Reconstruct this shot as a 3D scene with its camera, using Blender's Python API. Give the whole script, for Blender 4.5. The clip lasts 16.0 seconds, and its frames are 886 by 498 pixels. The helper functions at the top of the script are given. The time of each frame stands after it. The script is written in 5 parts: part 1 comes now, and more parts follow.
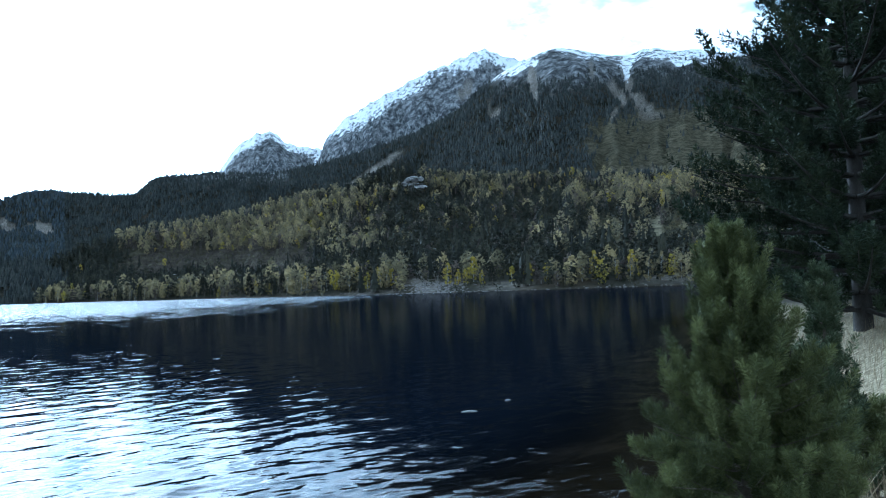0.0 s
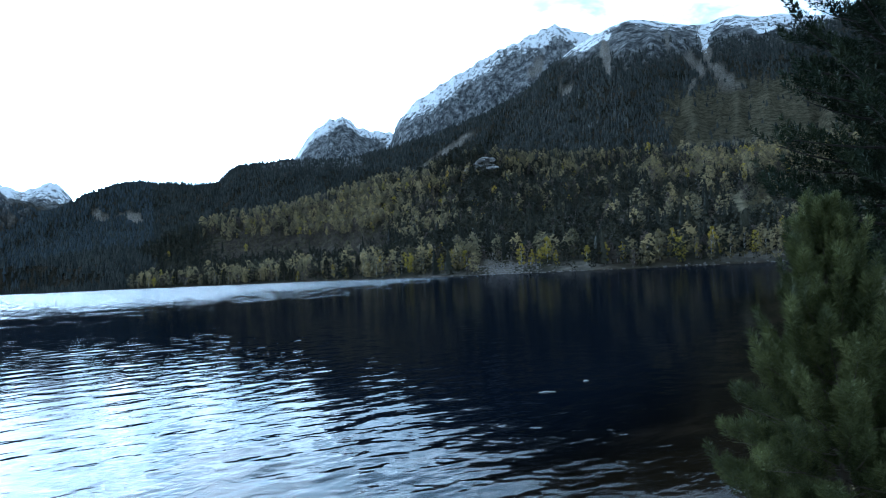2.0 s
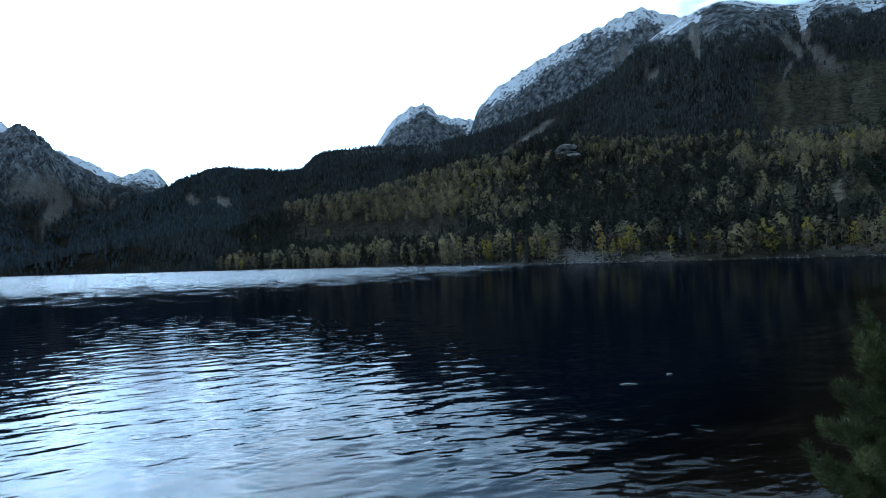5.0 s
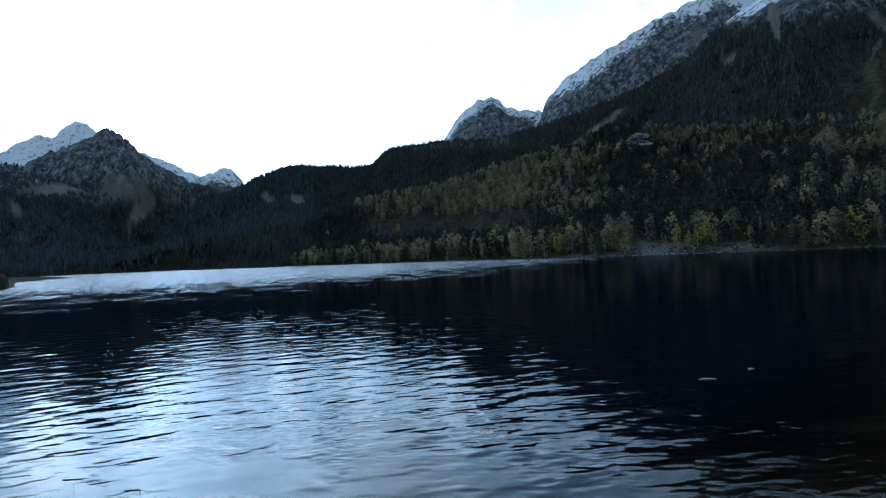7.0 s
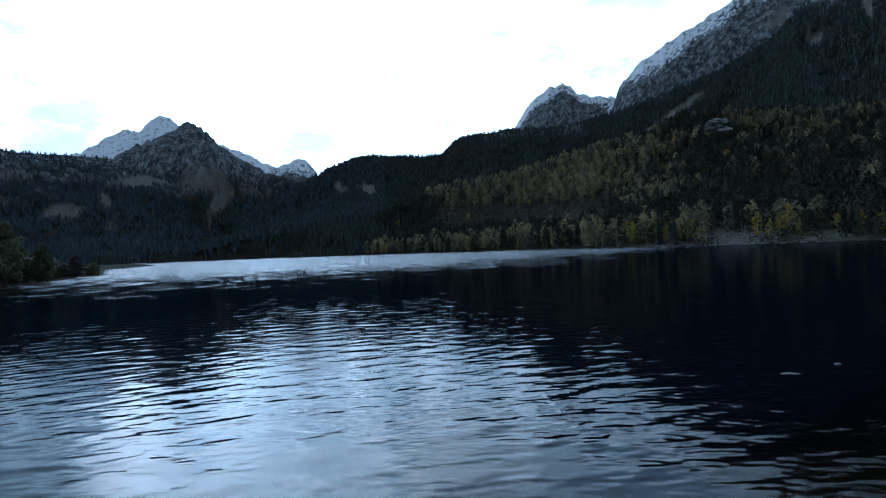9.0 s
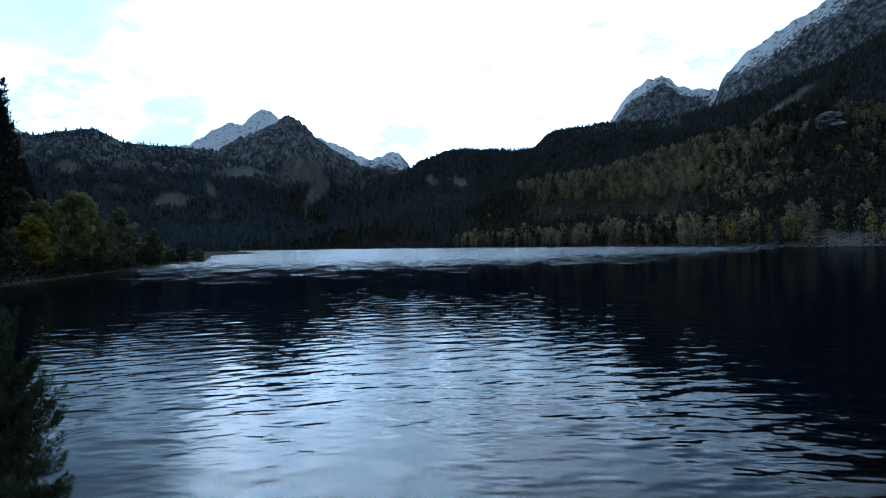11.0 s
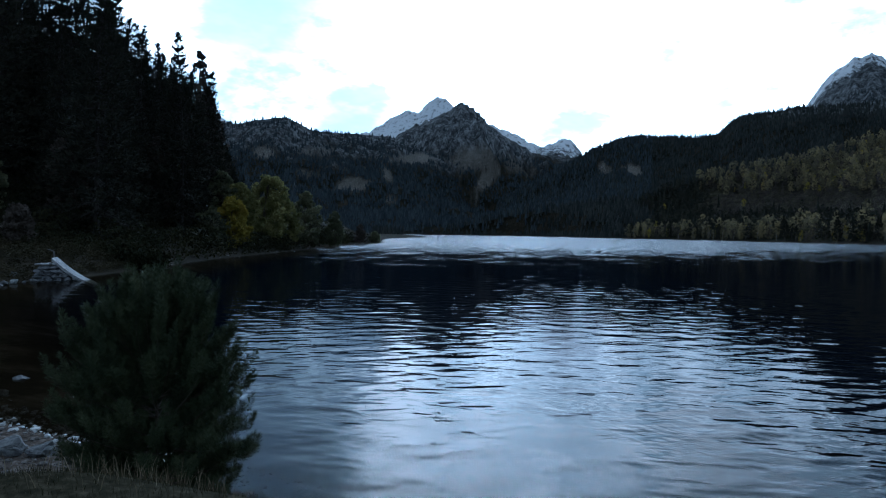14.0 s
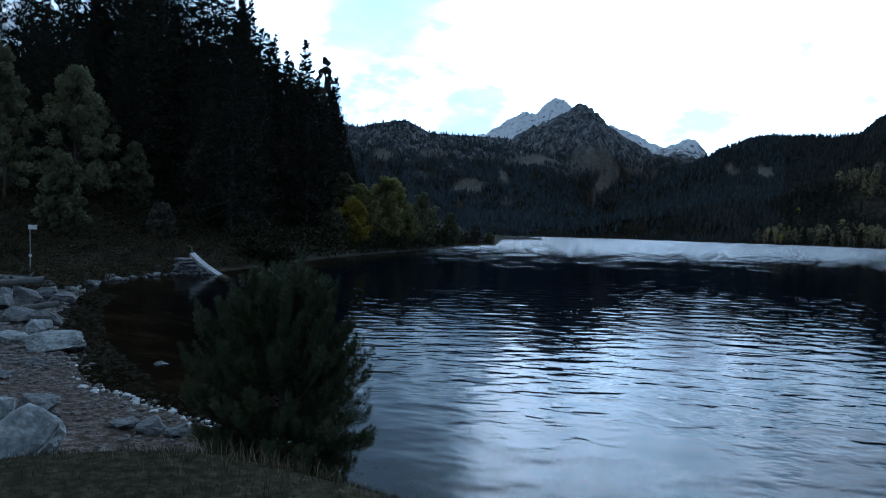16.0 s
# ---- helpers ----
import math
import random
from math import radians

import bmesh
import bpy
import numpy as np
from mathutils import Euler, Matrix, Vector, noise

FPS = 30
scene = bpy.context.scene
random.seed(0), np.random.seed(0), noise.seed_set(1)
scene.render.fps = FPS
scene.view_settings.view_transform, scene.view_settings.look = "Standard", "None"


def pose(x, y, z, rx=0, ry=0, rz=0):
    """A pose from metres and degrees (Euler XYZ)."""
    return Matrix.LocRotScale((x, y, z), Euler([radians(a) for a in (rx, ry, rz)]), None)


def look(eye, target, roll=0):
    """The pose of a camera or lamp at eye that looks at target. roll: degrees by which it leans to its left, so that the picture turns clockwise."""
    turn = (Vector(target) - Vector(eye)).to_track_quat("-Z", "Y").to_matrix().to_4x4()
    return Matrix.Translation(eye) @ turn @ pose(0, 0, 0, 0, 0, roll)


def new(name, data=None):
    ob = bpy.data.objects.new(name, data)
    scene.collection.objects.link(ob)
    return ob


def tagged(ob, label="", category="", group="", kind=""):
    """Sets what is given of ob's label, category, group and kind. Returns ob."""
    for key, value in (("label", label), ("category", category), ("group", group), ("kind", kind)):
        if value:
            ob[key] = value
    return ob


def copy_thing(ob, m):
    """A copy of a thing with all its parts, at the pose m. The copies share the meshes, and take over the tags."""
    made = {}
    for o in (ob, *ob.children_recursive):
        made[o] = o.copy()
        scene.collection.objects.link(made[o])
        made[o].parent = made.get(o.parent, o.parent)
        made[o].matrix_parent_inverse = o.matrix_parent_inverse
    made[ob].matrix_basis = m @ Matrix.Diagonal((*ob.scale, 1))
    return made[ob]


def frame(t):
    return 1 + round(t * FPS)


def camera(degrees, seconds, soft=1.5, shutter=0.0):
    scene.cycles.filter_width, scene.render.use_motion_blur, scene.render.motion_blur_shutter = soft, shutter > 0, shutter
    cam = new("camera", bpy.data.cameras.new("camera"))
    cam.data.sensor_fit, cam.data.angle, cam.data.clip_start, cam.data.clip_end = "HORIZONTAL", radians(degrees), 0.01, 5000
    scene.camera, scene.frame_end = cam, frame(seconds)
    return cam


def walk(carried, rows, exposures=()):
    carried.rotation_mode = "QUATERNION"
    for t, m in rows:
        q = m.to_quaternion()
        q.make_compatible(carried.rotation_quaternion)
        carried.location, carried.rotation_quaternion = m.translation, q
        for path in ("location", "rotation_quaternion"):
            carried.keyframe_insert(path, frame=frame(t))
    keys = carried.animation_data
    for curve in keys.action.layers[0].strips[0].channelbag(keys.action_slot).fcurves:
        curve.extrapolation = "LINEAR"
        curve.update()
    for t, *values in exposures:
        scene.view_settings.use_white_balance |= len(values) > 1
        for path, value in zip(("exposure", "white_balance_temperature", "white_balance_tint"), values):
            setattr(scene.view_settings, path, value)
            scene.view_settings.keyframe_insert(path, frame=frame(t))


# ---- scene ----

# ---- camera: a slow hand-held turn to the left on the lake shore ----
EYE = 2.6
cam = camera(64.0, 16.0, soft=1.15)
# seconds, bearing to the left, tilt up, roll, in degrees
TURN = [
    (0.0, 0.00, 2.97, 2.03),    (0.5, 1.36, 2.82, 1.98),    (1.0, 2.78, 2.25, 2.00),    (1.5, 4.20, 1.80, 2.17),
    (2.0, 5.94, 1.72, 2.89),    (2.5, 7.25, 1.56, 2.78),    (3.0, 7.92, 1.29, 2.10),    (3.5, 8.94, 1.33, 2.00),
    (4.0, 9.96, 1.25, 2.02),    (6.5, 16.38, 0.59, 2.09),    (7.0, 17.87, 0.64, 2.44),    (7.5, 19.30, 0.28, 2.52),
    (8.0, 20.54, 0.15, 2.68),    (8.5, 22.11, 0.05, 2.68),    (11.0, 30.77, -0.31, 1.02),    (11.5, 33.70, -0.54, 1.48),
    (12.0, 35.46, -0.70, 1.16),    (12.5, 38.15, -0.72, 0.03),    (13.0, 40.10, -0.98, 0.40),    (13.5, 41.99, -1.24, -0.66),
    (14.0, 44.31, -1.30, -0.75),    (14.5, 46.79, -1.21, -1.12),    (15.0, 49.21, -0.95, -1.41),    (15.5, 51.41, -1.24, -1.68),
    (16.0, 53.58, -1.37, -1.57),
]
# the holder sways a hand's width to the left while turning
FIRST = 0.12


def sway(t):
    u = min(t / 8.5, 1.0)
    return FIRST * (1 - u) ** 1.3


walk(cam, [(t, pose(sway(t), 0, EYE, 90 + tilt, roll, bearing)) for t, bearing, tilt, roll in TURN],
     exposures=[(0.0, -0.75, 5150, 11), (2.0, -1.2, 5100, 11), (4.0, -1.7, 5100, 11), (7.0, -2.3, 5100, 11.5), (11.0, -2.6, 5100, 13), (16.0, -2.65, 5100, 14)])

# ---- world and sun ----
SUN_BEARING, SUN_HEIGHT = 39.5, 17.0


def heading(bearing, elevation=0.0):
    a, e = radians(bearing), radians(elevation)
    return Vector((-math.sin(a) * math.cos(e), math.cos(a) * math.cos(e), math.sin(e)))


world = bpy.data.worlds.new("world")
scene.world = world
world.use_nodes = True
wn, wl = world.node_tree.nodes, world.node_tree.links
wn.clear()


def wnode(kind, **values):
    n = wn.new(kind)
    for k, v in values.items():
        if k == "op":
            n.operation = v
        else:
            n.inputs[int(k[1:])].default_value = v
    return n


w_out = wn.new("ShaderNodeOutputWorld")
sky = wn.new("ShaderNodeTexSky")
sky.sky_type, sky.sun_disc = "NISHITA", False
sky.altitude, sky.dust_density, sky.ozone_density = 1900, 0.2, 3.0
sky.sun_elevation, sky.sun_rotation = radians(SUN_HEIGHT), radians(-SUN_BEARING)
w_coord = wn.new("ShaderNodeTexCoord")
w_map = wn.new("ShaderNodeMapping")
w_map.inputs[3].default_value = (1, 1, 2.2)
wl.new(w_coord.outputs["Generated"], w_map.inputs[0])
w_noise = wnode("ShaderNodeTexNoise", _2=2.6, _3=6.0, _4=0.55)
wl.new(w_map.outputs[0], w_noise.inputs[0])
cloud = wn.new("ShaderNodeMapRange")
cloud.inputs[1].default_value, cloud.inputs[2].default_value = 0.12, 0.26
wl.new(w_noise.outputs[0], cloud.inputs[0])
cover = cloud.outputs[0]
puffs = wnode("ShaderNodeTexNoise", _2=6.5, _3=8.0, _4=0.62)
wl.new(w_map.outputs[0], puffs.inputs[0])
# the gaps in the cloud deck: bearing, elevation, half width in degrees, how clear
for bearing, elevation, wide, clear in ((7.5, 23.5, 10, 1.0), (59.0, 16.6, 6.0, 0.92), (58.8, 22, 8.0, 0.94), (35, 9.0, 4.0, 0.95), (51.5, 8.8, 4.2, 0.95)):
    dot = wnode("ShaderNodeVectorMath", op="DOT_PRODUCT")
    dot.inputs[1].default_value = heading(bearing, elevation)
    wl.new(w_coord.outputs["Generated"], dot.inputs[0])
    warp = wnode("ShaderNodeMath", op="MULTIPLY_ADD", _1=0.013, _2=-0.0065)
    wl.new(puffs.outputs[0], warp.inputs[0])
    add = wnode("ShaderNodeMath", op="ADD")
    wl.new(dot.outputs["Value"], add.inputs[0]), wl.new(warp.outputs[0], add.inputs[1])
    hole = wn.new("ShaderNodeMapRange")
    hole.interpolation_type = "SMOOTHSTEP"
    hole.inputs[1].default_value, hole.inputs[2].default_value = math.cos(radians(wide)), math.cos(radians(wide * 0.12))
    hole.inputs[3].default_value, hole.inputs[4].default_value = 1.0, 1.0 - clear
    wl.new(add.outputs[0], hole.inputs[0])
    mul = wnode("ShaderNodeMath", op="MULTIPLY")
    wl.new(cover, mul.inputs[0]), wl.new(hole.outputs[0], mul.inputs[1])
    cover = mul.outputs[0]
# brighter cloud round the hidden sun
glow = wnode("ShaderNodeVectorMath", op="DOT_PRODUCT")
glow.inputs[1].default_value = heading(SUN_BEARING, SUN_HEIGHT)
wl.new(w_coord.outputs["Generated"], glow.inputs[0])
glow_range = wn.new("ShaderNodeMapRange")
glow_range.interpolation_type = "SMOOTHSTEP"
glow_range.inputs[1].default_value, glow_range.inputs[2].default_value = 0.66, 0.985
glow_range.inputs[3].default_value, glow_range.inputs[4].default_value = 3.2, 20.0
wl.new(glow.outputs["Value"], glow_range.inputs[0])
bright = wn.new("ShaderNodeMapRange")
bright.inputs[1].default_value, bright.inputs[2].default_value = 0.3, 0.7
bright.inputs[3].default_value, bright.inputs[4].default_value = 0.8, 1.3
wl.new(w_noise.outputs[0], bright.inputs[0])
puff_range = wn.new("ShaderNodeMapRange")
puff_range.inputs[1].default_value, puff_range.inputs[2].default_value = 0.42, 0.58
puff_range.inputs[3].default_value, puff_range.inputs[4].default_value = 0.7, 1.45
wl.new(puffs.outputs[0], puff_range.inputs[0])
wisps = wnode("ShaderNodeTexNoise", _2=24.0, _3=6.0, _4=0.6)
wl.new(w_map.outputs[0], wisps.inputs[0])
wisp_range = wn.new("ShaderNodeMapRange")
wisp_range.inputs[1].default_value, wisp_range.inputs[2].default_value = 0.38, 0.62
wisp_range.inputs[3].default_value, wisp_range.inputs[4].default_value = 0.75, 1.3
wl.new(wisps.outputs[0], wisp_range.inputs[0])
shreds = wnode("ShaderNodeMath", op="MULTIPLY")
wl.new(wisp_range.outputs[0], shreds.inputs[0]), wl.new(puff_range.outputs[0], shreds.inputs[1])
texture = wnode("ShaderNodeMath", op="MULTIPLY")
wl.new(bright.outputs[0], texture.inputs[0]), wl.new(shreds.outputs[0], texture.inputs[1])
bright_glow = wnode("ShaderNodeMath", op="MULTIPLY")
wl.new(texture.outputs[0], bright_glow.inputs[0]), wl.new(glow_range.outputs[0], bright_glow.inputs[1])
near_sun = wn.new("ShaderNodeMapRange")
near_sun.interpolation_type = "SMOOTHSTEP"
near_sun.inputs[1].default_value, near_sun.inputs[2].default_value = math.cos(radians(15)), math.cos(radians(2))
near_sun.inputs[3].default_value, near_sun.inputs[4].default_value = 1.0, 2.0
wl.new(glow.outputs["Value"], near_sun.inputs[0])
cloud_light = wnode("ShaderNodeMath", op="MULTIPLY")
wl.new(bright_glow.outputs[0], cloud_light.inputs[0]), wl.new(near_sun.outputs[0], cloud_light.inputs[1])
# cloud dimmed with height, added to darken the near water's reflection and the land
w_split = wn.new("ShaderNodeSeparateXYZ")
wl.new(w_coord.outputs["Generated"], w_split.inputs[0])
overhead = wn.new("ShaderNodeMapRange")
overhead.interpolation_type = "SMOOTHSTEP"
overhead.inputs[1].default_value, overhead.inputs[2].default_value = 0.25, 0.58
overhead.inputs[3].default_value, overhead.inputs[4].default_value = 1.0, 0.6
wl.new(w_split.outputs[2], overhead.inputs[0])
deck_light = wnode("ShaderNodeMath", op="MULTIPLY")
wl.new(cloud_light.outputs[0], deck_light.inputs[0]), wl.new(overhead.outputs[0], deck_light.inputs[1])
sky_bg = wnode("ShaderNodeBackground", _1=0.15)
wl.new(sky.outputs[0], sky_bg.inputs[0])
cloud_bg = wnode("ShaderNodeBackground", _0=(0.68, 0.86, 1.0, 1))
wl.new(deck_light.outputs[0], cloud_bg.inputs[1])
# thin cloud is bluer than thick
thick = wn.new("ShaderNodeMix")
thick.data_type = "RGBA"
thick.inputs[6].default_value, thick.inputs[7].default_value = (0.58, 0.84, 0.98, 1), (0.80, 0.93, 0.98, 1)
thick_range = wn.new("ShaderNodeMapRange")
thick_range.inputs[1].default_value, thick_range.inputs[2].default_value = 0.40, 0.60
wl.new(puffs.outputs[0], thick_range.inputs[0]), wl.new(thick_range.outputs[0], thick.inputs[0])
wl.new(thick.outputs[2], cloud_bg.inputs[0])
veil_bg = wnode("ShaderNodeBackground", _0=(0.56, 0.83, 1.02, 1), _1=8.0)
gap_light = wn.new("ShaderNodeAddShader")
wl.new(sky_bg.outputs[0], gap_light.inputs[0]), wl.new(veil_bg.outputs[0], gap_light.inputs[1])
w_mix = wn.new("ShaderNodeMixShader")
wl.new(cover, w_mix.inputs[0]), wl.new(gap_light.outputs[0], w_mix.inputs[1]), wl.new(cloud_bg.outputs[0], w_mix.inputs[2])
wl.new(w_mix.outputs[0], w_out.inputs[0])

sun = new("sun", bpy.data.lights.new("sun", "SUN"))
sun.data.energy, sun.data.angle, sun.data.color = 0.5, radians(22), (1.0, 0.96, 0.9)
sun.matrix_world = look(heading(SUN_BEARING, SUN_HEIGHT) * 100, (0, 0, 0))


# ---- materials ----
def material(name):
    m = bpy.data.materials.new(name)
    m.use_nodes = True
    nodes = m.node_tree.nodes
    return m, nodes, m.node_tree.links, nodes["Principled BSDF"]


def ramp_node(nodes, stops):
    r = nodes.new("ShaderNodeValToRGB")
    e = r.color_ramp.elements
    while len(e) < len(stops):
        e.new(0.5)
    for k, (at, c) in zip(e, stops):
        k.position, k.color = at, (*c, 1)
    return r


def noise_node(nodes, links, scale, detail=4.0, rough=0.6, stretch=None):
    c = nodes.new("ShaderNodeNewGeometry")
    n = nodes.new("ShaderNodeTexNoise")
    n.inputs["Scale"].default_value, n.inputs["Detail"].default_value, n.inputs["Roughness"].default_value = scale, detail, rough
    if stretch:
        mp = nodes.new("ShaderNodeMapping")
        mp.inputs[3].default_value = stretch
        links.new(c.outputs["Position"], mp.inputs[0]), links.new(mp.outputs[0], n.inputs[0])
    else:
        links.new(c.outputs["Position"], n.inputs[0])
    return n


def mix_rgb(nodes, links, fac, a, b, mode="MIX"):
    m = nodes.new("ShaderNodeMix")
    m.data_type, m.blend_type = "RGBA", mode
    for socket, v in ((m.inputs[0], fac), (m.inputs[6], a), (m.inputs[7], b)):
        if isinstance(v, (int, float)):
            socket.default_value = v
        elif isinstance(v, tuple):
            socket.default_value = (*v, 1)
        else:
            links.new(v, socket)
    return m.outputs[2]


def bump_to(nodes, links, shader, height, strength, distance):
    b = nodes.new("ShaderNodeBump")
    b.inputs["Strength"].default_value, b.inputs["Distance"].default_value = strength, distance
    links.new(height, b.inputs["Height"])
    links.new(b.outputs[0], shader.inputs["Normal"])


def grained(name, stops, scale, rough=0.8, fine=0.0, strength=0.4, distance=0.02, stretch=None):
    """A material of two scales of noise through one colour ramp, with relief."""
    m, n, l, p = material(name)
    a = noise_node(n, l, scale, 5, 0.65, stretch)
    b = noise_node(n, l, fine or scale * 7, 3, 0.6, stretch)
    mixed = n.new("ShaderNodeMath")
    mixed.operation = "MULTIPLY_ADD"
    mixed.inputs[1].default_value = 0.45
    half = n.new("ShaderNodeMath")
    half.operation = "MULTIPLY"
    half.inputs[1].default_value = 0.55
    l.new(a.outputs[0], half.inputs[0]), l.new(b.outputs[0], mixed.inputs[0]), l.new(half.outputs[0], mixed.inputs[2])
    r = ramp_node(n, stops)
    l.new(mixed.outputs[0], r.inputs[0])
    l.new(r.outputs[0], p.inputs["Base Color"])
    p.inputs["Roughness"].default_value = rough
    bump_to(n, l, p, mixed.outputs[0], strength, distance)
    return m


def foliage(name, stops, rough=0.75, scale=0.6, through_light=0.0):
    """Leaves: one tone a tree (attribute tone), varied by noise inside the crown."""
    m, n, l, p = material(name)
    at = n.new("ShaderNodeAttribute")
    at.attribute_name = "tone"
    info = n.new("ShaderNodeObjectInfo")
    a = noise_node(n, l, scale, 3, 0.6)
    s1 = n.new("ShaderNodeMath")
    s1.operation = "MULTIPLY_ADD"
    s1.inputs[1].default_value = 0.45
    l.new(a.outputs[0], s1.inputs[0]), l.new(at.outputs["Fac"], s1.inputs[2])
    s2 = n.new("ShaderNodeMath")
    s2.operation = "MULTIPLY_ADD"
    s2.inputs[1].default_value = 0.35
    l.new(info.outputs["Random"], s2.inputs[0]), l.new(s1.outputs[0], s2.inputs[2])
    s3 = n.new("ShaderNodeMath")
    s3.operation = "MULTIPLY_ADD"
    s3.inputs[1].default_value, s3.inputs[2].default_value = 0.6, -0.05
    l.new(s2.outputs[0], s3.inputs[0])
    r = ramp_node(n, stops)
    l.new(s3.outputs[0], r.inputs[0])
    l.new(r.outputs[0], p.inputs["Base Color"])
    p.inputs["Roughness"].default_value = rough
    p.inputs["Specular IOR Level"].default_value = 0.08
    if through_light:
        t = n.new("ShaderNodeBsdfTranslucent")
        l.new(r.outputs[0], t.inputs[0])
        mx = n.new("ShaderNodeMixShader")
        mx.inputs[0].default_value = through_light
        out = n["Material Output"]
        l.new(p.outputs[0], mx.inputs[1]), l.new(t.outputs[0], mx.inputs[2]), l.new(mx.outputs[0], out.inputs[0])
    return m


M_CONIFER = foliage("conifer_needles", [(0.1, (0.012, 0.013, 0.010)), (0.5, (0.024, 0.025, 0.018)), (0.9, (0.050, 0.048, 0.031))])
# conifer needles made bluer and paler: distance haze put into the colour
M_HAZED_FAR = foliage("hazed_far_needles", [(0.1, (0.022, 0.028, 0.031)), (0.5, (0.038, 0.050, 0.058)), (0.9, (0.066, 0.080, 0.083))])
M_RIDGE = foliage("ridge_forest_needles", [(0.1, (0.014, 0.017, 0.017)), (0.5, (0.026, 0.030, 0.028)), (0.9, (0.05, 0.053, 0.045))])
M_TALL = foliage("tall_pine_needles", [(0.1, (0.010, 0.015, 0.010)), (0.5, (0.024, 0.034, 0.019)), (0.9, (0.054, 0.064, 0.032))], 0.7, 1.0)
M_PINE = foliage("pine_needles", [(0.1, (0.036, 0.042, 0.018)), (0.5, (0.086, 0.097, 0.036)), (0.9, (0.185, 0.19, 0.072))], 0.55, 3.0)
# greyer pine_needles, with the round pine's darker exposure put into the colour
M_DIMMED_PINE = foliage("dimmed_pine_needles", [(0.1, (0.026, 0.036, 0.020)), (0.5, (0.060, 0.075, 0.038)), (0.9, (0.12, 0.135, 0.07))], 0.6, 3.0)
M_ASPEN = foliage("aspen_leaves", [(0.1, (0.085, 0.078, 0.046)), (0.45, (0.18, 0.152, 0.088)), (0.7, (0.27, 0.215, 0.105)), (0.95, (0.30, 0.235, 0.125))], 0.7, 0.5, 0.42)
M_OLIVE = foliage("yellow_green_leaves", [(0.1, (0.10, 0.105, 0.042)), (0.5, (0.21, 0.20, 0.075)), (0.9, (0.33, 0.29, 0.11))], 0.7, 0.6, 0.4)
M_YELLOW = foliage("yellow_autumn_leaves", [(0.1, (0.17, 0.15, 0.035)), (0.5, (0.30, 0.24, 0.04)), (0.9, (0.40, 0.27, 0.05))], 0.7, 0.6, 0.3)
M_BARE = foliage("bare_twigs", [(0.1, (0.04, 0.034, 0.03)), (0.5, (0.082, 0.067, 0.056)), (0.9, (0.14, 0.115, 0.095))], 0.85, 0.5)
M_DULL = foliage("dull_grey_green_leaves", [(0.1, (0.075, 0.082, 0.052)), (0.5, (0.15, 0.155, 0.09)), (0.9, (0.23, 0.22, 0.125))], 0.75, 0.8, 0.42)
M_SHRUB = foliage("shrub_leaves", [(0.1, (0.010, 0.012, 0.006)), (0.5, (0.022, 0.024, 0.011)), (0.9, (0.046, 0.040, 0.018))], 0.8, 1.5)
M_STRAW = foliage("dry_grass", [(0.1, (0.10, 0.076, 0.045)), (0.5, (0.23, 0.18, 0.11)), (0.9, (0.42, 0.345, 0.225))], 0.8, 2.0)
M_GRASS = foliage("short_grass", [(0.1, (0.026, 0.027, 0.015)), (0.5, (0.054, 0.052, 0.029)), (0.9, (0.11, 0.088, 0.054))], 0.85, 2.0)
M_MEADOW = foliage("meadow_grass", [(0.1, (0.026, 0.024, 0.013)), (0.5, (0.052, 0.045, 0.024)), (0.9, (0.095, 0.075, 0.042))], 0.85, 0.4)
M_BARK = grained("bark", [(0.3, (0.04, 0.03, 0.022)), (0.5, (0.09, 0.07, 0.05)), (0.7, (0.16, 0.13, 0.10))], 6.0, 0.9, 40, 0.8, 0.02, (1, 1, 0.25))
M_DARK_BARK = grained("dark_fir_bark", [(0.3, (0.012, 0.010, 0.008)), (0.5, (0.03, 0.025, 0.02)), (0.7, (0.06, 0.05, 0.042))], 6.0, 0.95, 40, 0.6, 0.02, (1, 1, 0.25))
M_PALE_BARK = grained("pale_bark", [(0.3, (0.16, 0.15, 0.13)), (0.5, (0.32, 0.31, 0.28)), (0.7, (0.5, 0.48, 0.44))], 4.0, 0.8, 20, 0.4, 0.01)
M_ROCK = grained("granite", [(0.3, (0.03, 0.031, 0.033)), (0.46, (0.085, 0.087, 0.09)), (0.58, (0.17, 0.172, 0.17)), (0.75, (0.34, 0.335, 0.33))], 3.0, 0.85, 22, 0.7, 0.03)
M_PALE_ROCK = grained("pale_granite", [(0.3, (0.07, 0.075, 0.075)), (0.46, (0.18, 0.19, 0.19)), (0.58, (0.33, 0.345, 0.34)), (0.75, (0.52, 0.53, 0.52))], 2.6, 0.85, 18, 0.8, 0.03)
M_CLIFF = grained("banded_cliff", [(0.34, (0.05, 0.05, 0.05)), (0.47, (0.17, 0.165, 0.158)), (0.6, (0.36, 0.35, 0.335))], 0.3, 0.9, 2.0, 0.8, 0.4)
M_PEBBLE = grained("pebble", [(0.3, (0.04, 0.032, 0.027)), (0.5, (0.11, 0.095, 0.085)), (0.7, (0.3, 0.29, 0.27))], 5.0, 0.8, 60, 0.3, 0.005)
M_CONCRETE = grained("weathered_concrete", [(0.3, (0.05, 0.052, 0.055)), (0.5, (0.12, 0.122, 0.127)), (0.7, (0.24, 0.24, 0.245))], 1.6, 0.85, 14, 0.3, 0.01)
